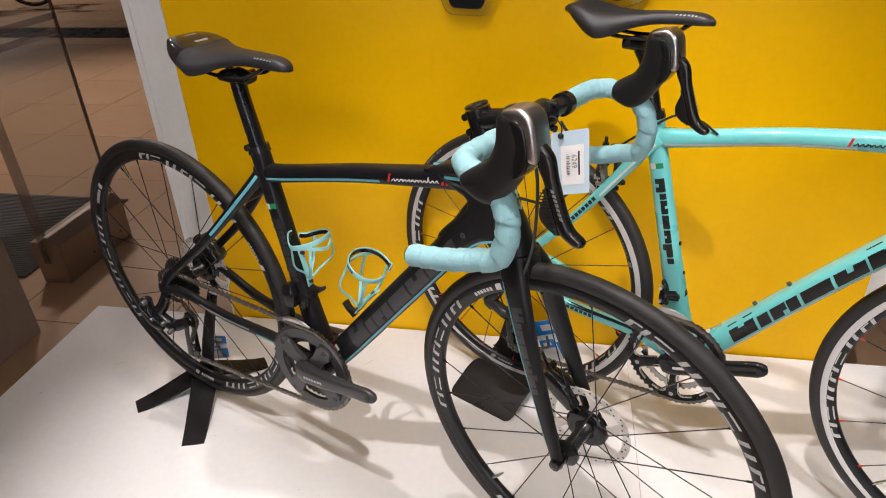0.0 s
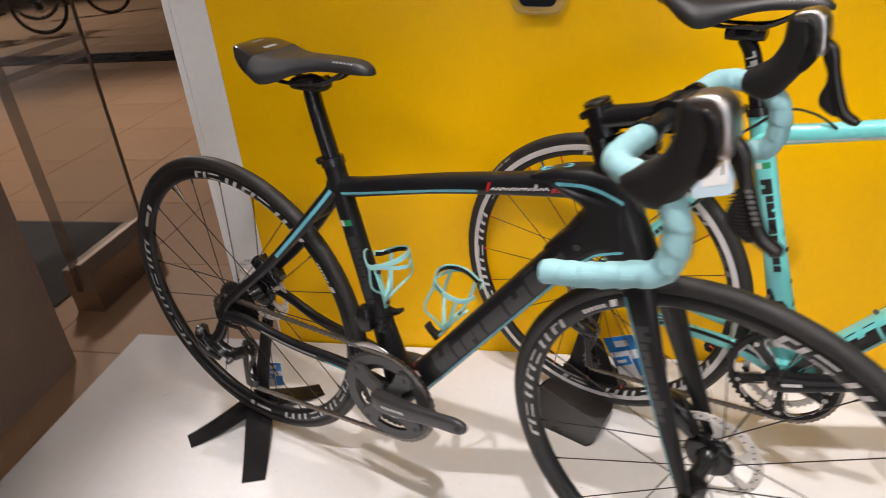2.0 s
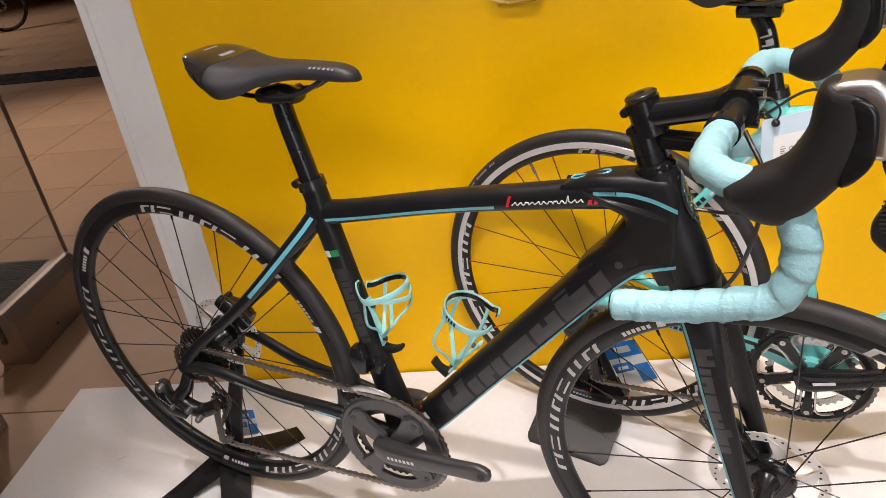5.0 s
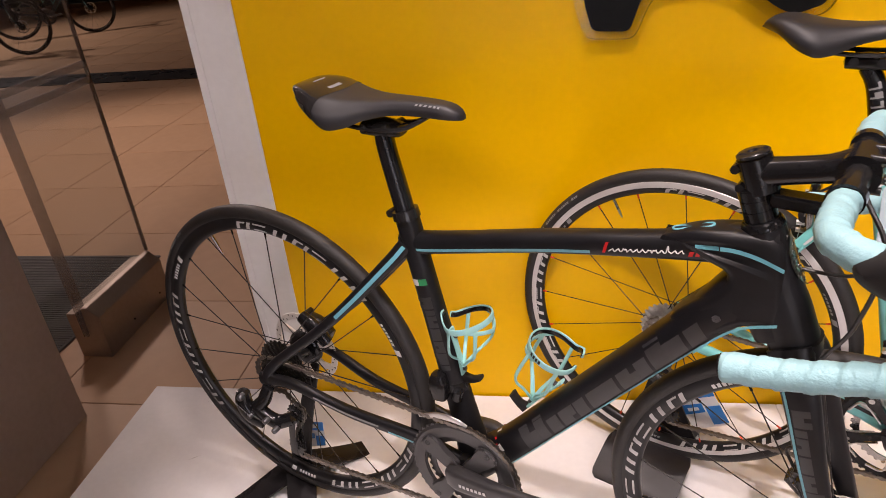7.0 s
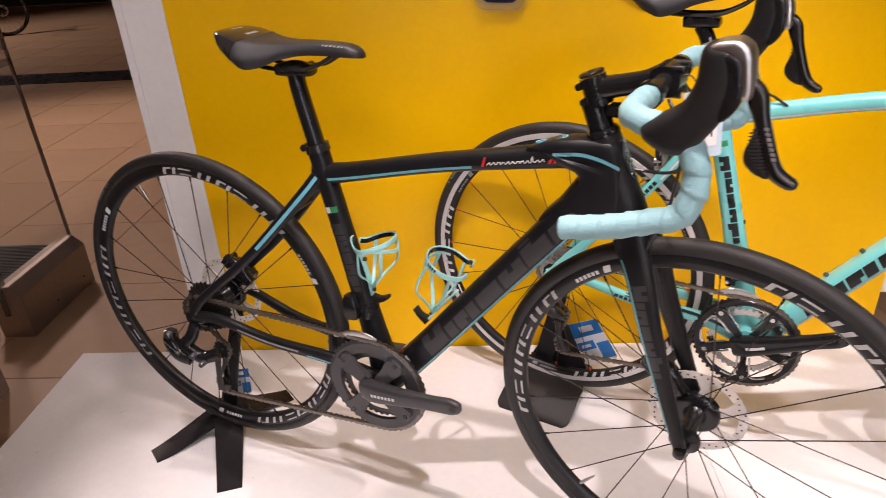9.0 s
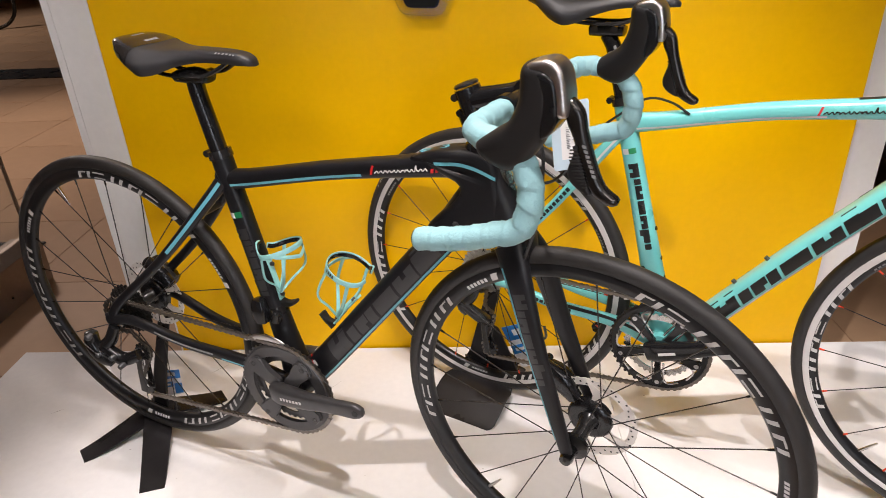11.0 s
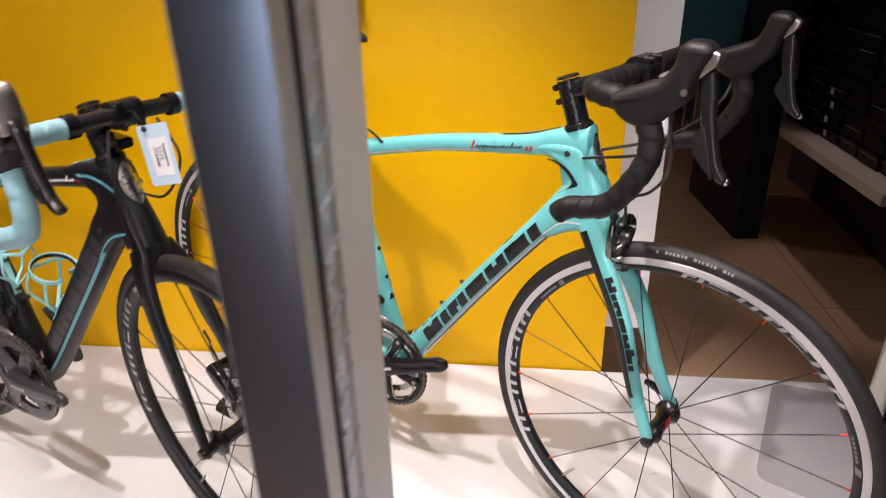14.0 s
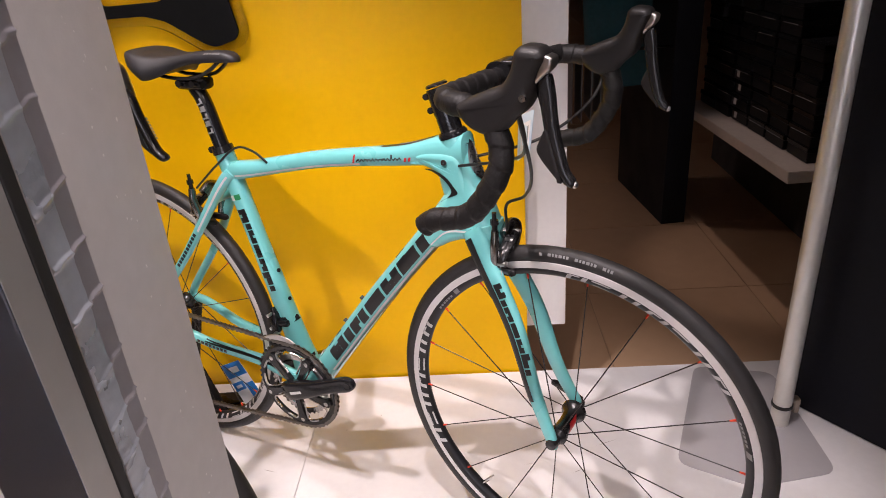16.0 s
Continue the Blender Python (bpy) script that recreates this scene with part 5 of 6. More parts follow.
    # brakes
    if disc:
        for x, mm, nm, up_a in ((0.0, one, "rear", 2.2), (wb, m, "front", 2.45)):
            bm = bmesh.new()
            cx, cz = (x + .045, ra + .060) if nm == "rear" else (x - .064, R_HUB + .050)
            Tube([(cx - .030, .052, cz + .018, .014, .013), (cx, .050, cz + .006, .021, .017), (cx + .030, .050, cz - .012, .015, .014)], 12, 2.8).mesh(bm, 16)
            rod(bm, [(cx - .022, .038, cz + .028), (cx - .022, .064, cz + .028)], .007, 10)
            rod(bm, [(cx + .022, .038, cz), (cx + .022, .064, cz)], .007, 10)
            dc = part("disc_caliper", bm, BLACKMETAL, bike, "black disc brake caliper", mm)
            for ox, oz, yy in ((-.022, .028, .030), (.022, .0, .030), (.002, .016, .028)):
                b = lathe(bmesh.new(), [(.0005, yy), (.006, yy), (.0068, yy + .003), (.0068, yy + .02)], 14, False, (cx + ox, 0, cz + oz))
                part("caliper_bolt", b, DARKMETAL, dc, "grey metal bolt", mm)
            b = bmesh.new()
            Tube([(cx - .016, .028, cz + .038, .013, .010), (cx + .014, .026, cz + .018, .019, .011), (cx + .040, .028, cz - .010, .013, .010)], 10, 2.6).mesh(b, 14)
            part("caliper_bridge", b, GLOSSBLACK, dc, "gloss black caliper bridge", mm)
            if nm == "rear":
                continue
            b = rod(bmesh.new(), [(cx - .028, .052, cz + .030), (cx - .040, .050, cz + .060), (cx - .02, .040, cz + .085), (cx + (.03 if nm == "rear" else -.02), .034, cz + .11)], .0024, 8, 24)
            part("brake_hose", b, CABLE, dc, "black brake hose", mm)
    else:
        for x, mm, side_x in ((0.0, one, 1), (wb, m, -1)):
            tx, tz = (j[0] - .062, j[1] - .030) if side_x > 0 else (hb[0] + .018, hb[1] - .032)
            if side_x > 0:
                tx, tz = j[0] - .076, j[1] - .080
            dx = .020 if side_x < 0 else -.020
            o = Vector((tx + dx, 0, tz))
            bm = bmesh.new()
            Tube([(o.x + dx * .2, -.006, tz + .020, .012, .009), (o.x + dx * .2, .014, tz + .029, .013, .009), (o.x + dx * .15, .033, tz + .016, .013, .0085), (o.x, .033, tz - .010, .010, .007), (o.x, .024, tz - .036, .007, .005)], 20, 2.6, side=(1, 0, 0)).mesh(bm, 14)
            caliper = part("rim_brake", bm, CALIPER, bike, "dual-pivot rim brake of grey metal", mm)
            bm = bmesh.new()
            Tube([(o.x + dx * .1, -.034, tz + .040, .0065, .005), (o.x + dx * .1, -.036, tz + .014, .0085, .0065), (o.x, -.032, tz - .012, .0085, .0065), (o.x, -.023, tz - .037, .007, .005)], 20, 2.6, side=(1, 0, 0)).mesh(bm, 14)
            part("brake_arm", bm, CALIPER, caliper, "grey metal brake arm", mm)
            bm = bmesh.new()
            Tube([(o.x + dx * .5, .016, tz + .018, .006, .010), (o.x + dx * .6, -.006, tz + .010, .007, .012), (o.x + dx * .5, -.030, tz - .004, .006, .009), (o.x + dx * .4, -.032, tz - .022, .005, .006)], 18, 2.6, side=(1, 0, 0)).mesh(bm, 12)
            part("brake_arm", bm, BLACKMETAL, caliper, "black lower brake arm", mm)
            for s_ in (-1, 1):
                bm = bmesh.new()
                Tube([(o.x - .026, s_ * .0165, tz - .038, .004, .003), (o.x - .020, s_ * .0165, tz - .038, .0065, .0045), (o.x + .020, s_ * .0165, tz - .038, .0065, .0045), (o.x + .026, s_ * .0165, tz - .038, .004, .003)], 10, 3).mesh(bm, 12)
                part("brake_pad", bm, HOODRUBBER, caliper, "black brake pad", mm)
            for yy, zz, r in ((-.006, .012, .0065), (-.033, -.016, .0050), (.016, .020, .0045), (-.024, -.034, .0042)):
                bm = bmesh.new()
                rod(bm, [(o.x + dx * .3, yy, tz + zz), (o.x + dx * .95, yy, tz + zz)], r, 14)
                part("bolt", bm, SILVER, caliper, "bright steel bolt", mm)
            bm = bmesh.new()
            rod(bm, [(o.x + dx * .1, -.034, tz + .036), (o.x + dx * .1, -.034, tz + .050)], .0046, 12)
            rod(bm, [(o.x + dx * .1, -.034, tz + .050), (o.x + dx * .1, -.034, tz + .058)], .0066, 12)
            rod(bm, [(o.x + dx * .1, -.034, tz + .058), (o.x + dx * .1, -.034, tz + .070)], .0036, 12)
            part("adjuster", bm, BLACKMETAL, caliper, "black barrel adjuster", mm)
            bm = bmesh.new()
            rod(bm, [(o.x + dx * .1, -.034, tz + .036), (o.x + dx * .5, -.036, tz - .010), (o.x + dx * .7, -.036, tz - .052)], .0008, 6)
            part("brake_wire", bm, SILVER, caliper, "thin steel brake wire", mm)
    # cables
    runs = []
    if g["dark"]:
        runs.append(([(xc + .012, -.035, zc - .016), (xc + .040, -.060, zc - .060), (xc + .030, -.050, zc - .150), (hb[0] + .040, -.034, hb[1] + .01), (hb[0] + .02, -.030, hb[1] - .04)], .0024, 40))
        runs.append(([(xc + .012, .040, zc - .016), (xc + .050, .040, zc - .070), (xc + .020, .020, zc - .130), (ht[0] + .035, .008, ht[1] - .050)], .0022, 40))
    else:
        runs.append(([(xc + .088, -.190, zc + .010), (xc + .085, -.150, zc - .060), (xc + .030, -.060, zc - .110), (ht[0] + .020, -.026, ht[1] - .040)], .0024, 40))
        runs.append(([(xc + .088, -.190, zc + .000), (xc + .085, -.130, zc - .100), (xc + .040, -.040, zc - .170), (hb[0] + .050, -.020, hb[1] + .045), (hb[0] + .052, -.024, hb[1] + .005)], .0024, 44))
        runs.append(([(xc + .088, .190, zc + .010), (xc + .085, .150, zc - .060), (xc + .030, .060, zc - .110), (ht[0] + .020, .020, ht[1] - .040)], .0024, 40))
        runs.append(([(j[0] + .10, -.016, j[1] + .026), (j[0] + .065, -.012, j[1] + .044), (j[0] + .020, -.010, j[1] + .046), (j[0] - .030, -.020, j[1] + .010), (j[0] - .090, -.028, j[1] - .040)], .0023, 30))
    for pts, r, n in runs:
        part("cable", rod(bmesh.new(), pts, r, 8, n), CABLE, bike, "thin black cable", m if g["dark"] else None)
    return bike, dict(m=m, tt=tt, dt=dt, st=stt, bb=bb)


BIKE_A = dict(bb=(.416, .2965), clamp=(.321, .743), joint=(.325, .699), tt_end=(.803, .776), dt_pts=((.422, .290, .031), (.485, .3535, .0275), (.600, .489, .0265), (.735, .648, .0265), (.800, .724, .034)), head_low=(.853, .670), head_top=(.8035, .806), cap=(.783, .887), bar=(.884, .890),
              wheelbase=.972, lift=.0334, post_top=(.297, .868), saddle=(.153, .430, .905), saddle_tilt=0.0, disc=True, dark=True, paint=CARBON, fork_paint=CARBON, mark_mat=GREYDECAL, marks=(.137, .366), seat_marks=(.705, .135), tape=CELESTE_TAPE,
              tape_from=.085, drop_end=-.0575, drop_low=.111, drop_tip=-.018, reach=.086, bar_skew=(-.014, -.015), hood_shift=(.001, -.005), far_shift=(-.013, -.014), crank_angle=.115, pulleys=((.042, .289), (.026, .194)), web=[(.690, .774), (.735, .763), (.757, .756), (.772, .749), (.7755, .7385), (.763, .721), (.715, .668), (.742, .640), (.772, .658), (.800, .6795), (.838, .690), (.838, .745), (.822, .800), (.740, .796)], hole=(.771, .688), frame_label="matt black carbon frame with thin blue stripes", fork_label="matt black carbon fork with a blue stripe",
              wheel_label="black alloy rim with pale lettering", rear_turn=(1.8, 219, 150), front_turn=(2.6, 197, 245), tape_label="pale turquoise wrapped bar tape")
BIKE_B = dict(BIKE_A, bb=(.413, .278), clamp=(.284, .767), joint=(.308, .7305), tt_end=(.797, .804), dt_pts=((.420, .262, .027), (.472, .323, .0245), (.620, .5125, .0225), (.740, .655, .0225), (.806, .725, .032)), head_low=(.838, .690), head_top=(.7925, .831), cap=(.768, .906), bar=(.886, .931),
              wheelbase=.983, lift=.012, post_top=(.244, .886), saddle=(.092, .367, .933), saddle_tilt=.020, disc=False, dark=False, paint=CELESTE, fork_paint=CELESTE, mark_mat=BLACKDECAL, marks=(.130, .380), seat_marks=(.765, .180), tape=BLACK_TAPE,
              tape_from=.045, drop_end=-.017, drop_low=.140, drop_tip=-.019, reach=.097, bar_skew=(-.005, -.009), hood_shift=(0.0, -.006), far_shift=(-.005, -.014), crank_angle=.40, pulleys=((.020, .243), (.030, .159)), web=[(.690, .792), (.735, .784), (.760, .777), (.779, .766), (.7875, .752), (.783, .738), (.765, .716), (.728, .672), (.752, .640), (.787, .656), (.806, .663), (.830, .672), (.826, .745), (.808, .806), (.740, .806)], hole=(.786, .794), frame_label="gloss turquoise frame with black lettering", fork_label="gloss turquoise fork with a black edge",
              wheel_label="black rim with a silver brake track and red nipples", rear_turn=(17.7, 217, 150), front_turn=(3.4, 210, 97), tape_label="black wrapped bar tape")
bike_a, info_a = bicycle("road_bicycle", (.1334, -.3504), -21.72, -8.72, BIKE_A, "matt black road bicycle with turquoise bar tape and disc brakes", .83)
bike_b, info_b = bicycle("road_bicycle", (.8923, -.1791), -26.61, -5.30, BIKE_B, "gloss turquoise road bicycle with black bar tape and rim brakes", 1.20)


# ---- things on and round the bicycles ----
def bottle_cage(bike, base, axis, out, lift, along=.108, off=.040):
    """A moulded bottle cage on a tube: base at its lower bolt, axis up the tube, out away from it."""
    n = out
    up = (axis * (1 - lift) + Vector((0, 0, 1)) * lift).normalized()
    e1 = (-n - up * (-n).dot(up)).normalized()
    e2 = up.cross(e1)
    centre = base + axis * along + n * off

    def at(h, r, a):
        return centre + up * h + (e1 * math.cos(a) + e2 * math.sin(a)) * r

    def crown(a):
        return .020 * math.exp(-((math.remainder(a - .25, 2 * math.pi)) / .50) ** 2) - .004 * math.cos(a)
    turn = np.linspace(.10, 2 * math.pi - .25, 26)
    bm = bmesh.new()
    Tube([(*at(crown(a), .0395, a), .0016, .0052) for a in turn], 72, 3, side=tuple(up)).mesh(bm, 12)
    ob = part("bottle_cage", bm, CAGE, bike, "pale turquoise moulded bottle cage")
    bm = bmesh.new()
    Tube([(*at(crown(a) - .001, .0374, a), .0010, .0040) for a in turn], 72, 3, side=tuple(up)).mesh(bm, 10)
    part("cage_lining", bm, GLOSSBLACK, ob, "black lining inside the cage ring")
    foot = base + axis * .020 + n * .006
    for s in (-1, 1):
        for a0, rr, bow in ((1.05, .0034, .004), (2.35, .0034, .020)):
            b = bmesh.new()
            p1 = at(crown(s * a0) - .003, .0385, s * a0)
            mid = foot.lerp(p1, .5) + (p1 - centre).normalized() * (.010 + bow) * .9
            mid2 = foot.lerp(p1, .22) + (p1 - centre).normalized() * bow * .6
            Tube([(*foot, .0022, rr * 1.3), (*mid2, .0020, rr), (*mid, .0020, rr * .9), (*p1, .0018, rr)], 18, 2.6, side=tuple(up.cross((p1 - centre).normalized()))).mesh(b, 10)
            part("cage_rib", b, CAGE, ob)
    b = bmesh.new()
    Tube([(*at(-.016 + .012 * abs(a - math.pi), .0390, a), .0016, .0036) for a in np.linspace(1.95, 4.35, 9)], 26, 3, side=tuple(up)).mesh(b, 10)
    part("cage_rib", b, CAGE, ob)
    b = bmesh.new()
    Tube([(*(base + axis * .006 + n * .003), .0024, .0075), (*(base + axis * .05 + n * .004), .0022, .0060), (*(base + axis * .092 + n * .003), .0022, .0070)], 8, 3).mesh(b, 12)
    part("cage_spine", b, CAGE, ob)
    for h in (.016, .078):
        b = bmesh.new()
        rod(b, [base + axis * h + n * .004, base + axis * h + n * .010], .0042, 10)
        part("cage_bolt", b, DARKMETAL, ob, "dark cage bolt")
    b = bmesh.new()
    Tube([(*(base - axis * .002 + n * .002), .010, .007), (*(base - axis * .004 + n * .018), .006, .007), (*(base + n * .034), .0035, .009)], 8, 3).mesh(b, 12)
    part("cage_foot", b, HOODRUBBER, ob, "black foot of the cage")
    b = bmesh.new()
    for k in range(4):
        a = -2.2 + k * .13
        q = [at(crown(a) - .002 + dz, .0420, a + da) for da, dz in ((0, 0), (.085, 0), (.085, .006), (0, .006))]
        b.faces.new([b.verts.new(p) for p in q])
    part("cage_mark", b, BLACKDECAL, ob, "small dark lettering bars")
    return ob


_bb, _cl = Vector((BIKE_A["bb"][0], 0, BIKE_A["bb"][1])), Vector((BIKE_A["clamp"][0], 0, BIKE_A["clamp"][1]))
_st = (_cl - _bb).normalized()
bottle_cage(bike_a, _bb + _st * .166 + Vector((_st.z, 0, -_st.x)) * .019, _st, Vector((_st.z, 0, -_st.x)), .0)
_dt = Vector((.647, 0, .762)).normalized()
bottle_cage(bike_a, Vector((.514, 0, .4365)), _dt, Vector((-_dt.z, 0, _dt.x)), .5, .122, .047)


# electronic junction box under the stem and the loop mark on the top tube
_b = box(bmesh.new(), -.030, .030, -.012, .012, -.008, .008, .003)
_b.transform(info_a["m"] @ pose(BIKE_A["cap"][0] + .055, 0, BIKE_A["cap"][1] - .045))
part("junction_box", _b, GLOSSBLACK, bike_a, "small black junction box under the stem")
_b = bmesh.new()
_tt = info_a["tt"]
_pts = []
for a in np.linspace(0, 2 * math.pi, 40):
    x = .730 + .023 * math.sin(a)
    z = np.interp(x, _tt.c[:, 0], _tt.c[:, 2]) + np.interp(x, _tt.c[:, 0], _tt.r[:, 3])
    _pts.append((x, .0055 * math.sin(2 * a), z + .0040))
rod(_b, _pts, .0012, 6, 80)
part("loop_mark", _b, STRIPE, bike_a, "pale blue looped mark")


def stand(place, legs, post_top, turn, lab):
    """A black display stand of bent sheet: legs on the platform and a post up to the axle."""
    ob = tagged(new("bicycle_stand"), lab, "display stand", group="bicycle stands")
    ob.matrix_world = pose(place[0], place[1], 0)
    for (x, y, w0, w1) in legs:
        d = Vector((x, y, 0))
        L = d.length
        u, v = d.normalized(), Vector((-d.y, d.x, 0)).normalized()
        bm = bmesh.new()
        top, bot = [], []
        n = 8
        for i in range(n + 1):
            s = i / n
            h = .052 * (1 - s) ** 1.3 + .004
            w = w0 + (w1 - w0) * s
            c = u * (s * L - .01)
            top.append([bm.verts.new(c + v * e * w + Vector((0, 0, h - abs(e) * .006))) for e in (-.5, -.35, .35, .5)])
            bot.append([bm.verts.new(c + v * e * w + Vector((0, 0, max(0.0, h - .0045 - abs(e) * .006)))) for e in (-.5, -.35, .35, .5)])
        for i in range(n):
            for k in range(3):
                bm.faces.new((top[i][k], top[i][k + 1], top[i + 1][k + 1], top[i + 1][k]))
                bm.faces.new((bot[i][k], bot[i + 1][k], bot[i + 1][k + 1], bot[i][k + 1]))
            bm.faces.new((top[i][0], top[i + 1][0], bot[i + 1][0], bot[i][0]))
            bm.faces.new((top[i][3], bot[i][3], bot[i + 1][3], top[i + 1][3]))
        for i in (0, n):
            for k in range(3):
                bm.faces.new((top[i][k], bot[i][k], bot[i][k + 1], top[i][k + 1]))
        part("leg", bm, STANDBLACK, ob, "black sheet steel leg")
    p = Vector(post_top) - Vector((place[0], place[1], 0))
    a = radians(turn)
    side = (math.cos(a), math.sin(a), 0)
    bm = bmesh.new()
    Tube([(0, 0, .030, .004, .026), (p.x * .3, p.y * .3, .030 + (p.z - .03) * .35, .004, .020), (p.x * .8, p.y * .8, p.z * .82, .004, .016), (p.x, p.y, p.z, .004, .018)], 14, 4, side=side).mesh(bm, 16)
    part("post", bm, STANDBLACK, ob, "black upright plate of the stand")
    bm = bmesh.new()
    rod(bm, [(p.x, p.y, p.z - .012), (p.x + .02 * math.sin(a), p.y - .02 * math.cos(a), p.z - .012)], .011, 14)
    part("axle_cup", bm, STANDBLACK, ob, "black cup that holds the axle")
    return ob


def on_bike(place, turn, x, lat, z):
    a = radians(turn)
    return (place[0] + x * math.cos(a) - lat * math.sin(a), place[1] + x * math.sin(a) + lat * math.cos(a), z)


A_, B_ = ((.1334, -.3504), -21.72), ((.8923, -.1791), -26.61)
stand((.085, -.300), [(-.153, -.127, .075, .050), (.070, -.231, .070, .053), (.13, .10, .07, .05)], on_bike(*A_, .004, .080, .362), -22.06, "black sheet steel stand under the matt black bicycle")
stand_b = stand((.862, -.135), [(.12, .08, .07, .05)], on_bike(*B_, .004, .080, .338), -27.57, "black sheet steel stand under the turquoise bicycle")


def wing(ob, contact, turn, offsets, half):
    """A folded sheet foot beside the wheel; offsets: (distance from the wheel's plane, height) from its low edge inwards."""
    a = radians(turn)
    u, n = Vector((math.cos(a), math.sin(a), 0)), Vector((-math.sin(a), math.cos(a), 0))
    c = Vector((*contact, 0)) - ob.matrix_world.translation
    bm = bmesh.new()
    rows = spl([(d, 0, z) for d, z in offsets], 14)
    for low, lift in ((0, .0), (1, -.0028)):
        grid = []
        for i, (d, _, z) in enumerate(rows):
            h = half - .012 * max(0.0, 1 - i / 2.2) ** 2 - .006 * max(0.0, (i - 11) / 2)
            grid.append([c + u * e * h + n * d + Vector((0, 0, max(.0003, z + lift))) for e in (-1, -.6, -.2, .2, .6, 1)])
        g = [[bm.verts.new(p) for p in r] for r in grid]
        for r, q in zip(g, g[1:]):
            for k in range(5):
                bm.faces.new((r[k], r[k + 1], q[k + 1], q[k]) if low == 0 else (r[k + 1], r[k], q[k], q[k + 1]))
        if low:
            edge = lambda m: [r[0] for r in m[:-1]] + m[-1][:-1] + [r[-1] for r in m[:0:-1]] + m[0][:0:-1]
            o, p = edge(top), edge(g)
            for k in range(len(o)):
                bm.faces.new((o[k], o[(k + 1) % len(o)], p[(k + 1) % len(o)], p[k]))
        top = g
    bmesh.ops.recalc_face_normals(bm, faces=list(bm.faces))
    part("leg", bm, STANDBLACK, ob, "folded black sheet steel foot")


wing(stand_b, (.8853, -.1755), -28.5, [(-d, z) for d, z in ((.146, .003), (.134, .006), (.090, .0225), (.062, .0325), (.042, .035), (.018, .035))], .0925)
wing(stand_b, (.8853, -.1755), -28.5, [(.110, .003), (.098, .006), (.070, .018), (.046, .030)], .070)
_a = radians(-28.5)
_c = Vector((.8853, -.1755, 0)) - stand_b.matrix_world.translation
_b = extrude(bmesh.new(), rounded([(-.088, .018), (.088, .018), (.060, .080), (.020, .165), (-.018, .165), (-.052, .090)], .012), .036, .040,
             lambda u, v, d: _c + Vector((math.cos(_a) * u - math.sin(_a) * d, math.sin(_a) * u + math.cos(_a) * d, v)))
part("upright", _b, STANDBLACK, stand_b, "black upright sheet behind the wheel")


def card(name, lab, corners, prints, thick=.0008, mat=None):
    """A printed card from its corners (top left, top right, bottom right, bottom left)."""
    c = [Vector(p) for p in corners]
    nrm = (c[1] - c[0]).cross(c[3] - c[0]).normalized()
    if nrm.y > 0:
        nrm = -nrm

    def at(u, v, d):
        return c[0].lerp(c[1], u).lerp(c[3].lerp(c[2], u), v) + nrm * d
    bm = extrude(bmesh.new(), rounded([(0, 0), (1, 0), (1, 1), (0, 1)], .06), -thick, 0, at)
    ob = tagged(part(name, bm, mat or CARD), lab, "hang tag")
    for k, (u0, u1, v0, v1, ink, what) in enumerate(prints):
        b = extrude(bmesh.new(), [(u0, v0), (u1, v0), (u1, v1), (u0, v1)], .0002, .0005 + .0001 * k, at)
        part("print", b, ink, ob, what)
    return ob, at


BLUE_PRINT = [(.0, 1.0, .0, .34, BLUECARD, "blue printed field"), (.0, .55, .46, .66, BLUECARD, "blue printed field"), (.60, 1.0, .55, .95, BLUECARD, "blue printed field"), (.30, .75, .10, .24, CARD, "pale lettering bars"), (.12, .42, .53, .60, CARD, "pale lettering bars")]
card("hang_tag", "blue and white card tag on the stand", [on_bike(*A_, -.100, .085, .105), on_bike(*A_, -.030, .085, .128), on_bike(*A_, -.036, .085, .052), on_bike(*A_, -.104, .085, .022)], BLUE_PRINT)
card("hang_tag", "blue and white card tag with printed fields", [on_bike(*B_, -.010, .108, .112), on_bike(*B_, .064, .108, .152), on_bike(*B_, .128, .108, .052), on_bike(*B_, .050, .108, .000)], BLUE_PRINT)

# price tags on ties
LABEL = [(.24, .86, .22, .84, material("label_paper", (.84, .83, .82), .5, vary=.02), "white price label"), (.70, .745, .32, .70, BLACKDECAL, "dark printed bar")]
tag, tag_at = card("price_tag", "pale blue price tag with a white barcode label", [(.971, -.690, .872), (1.020, -.692, .881), (1.027, -.694, .790), (.980, -.692, .783)],
                   LABEL + [(.38, .46 + .02 * (k % 2), .36 + .026 * k, .366 + .026 * k + (.006 if k % 3 else 0), SOFTDECAL, "barcode line") for k in range(13)], mat=BLUETAG)
_t = bpy.data.curves.new("price_text", "FONT")
_t.body, _t.size, _t.extrude = "6249", .0098, .0001
_to = new("price_text_curve", _t)
bpy.context.view_layer.update()
_me = bpy.data.meshes.new_from_object(_to.evaluated_get(bpy.context.evaluated_depsgraph_get()))
bpy.data.objects.remove(_to)
_u, _v = (tag_at(0, 1, 0) - tag_at(0, 0, 0)).normalized(), (tag_at(1, 0, 0) - tag_at(0, 0, 0)).normalized()
_o = tag_at(.53, .36, .0022)
for vert in _me.vertices:
    vert.co = _o + _u * vert.co.x + _v * vert.co.y
_me.materials.append(SOFTDECAL)
_txt = new("price_text", _me)
_txt.parent = tag
tagged(_txt, "grey printed price digits")
_b = bmesh.new()
rod(_b, [tag_at(.26, .06, .001), tag_at(.30, -.10, .006), tag_at(.1, -.26, .004), tag_at(-.15, -.2, .0), tag_at(.05, -.02, -.004), tag_at(.26, .06, -.001)], .0011, 6, 40)
part("tie", _b, CABLE, tag, "thin black tie")
_b = bmesh.new()
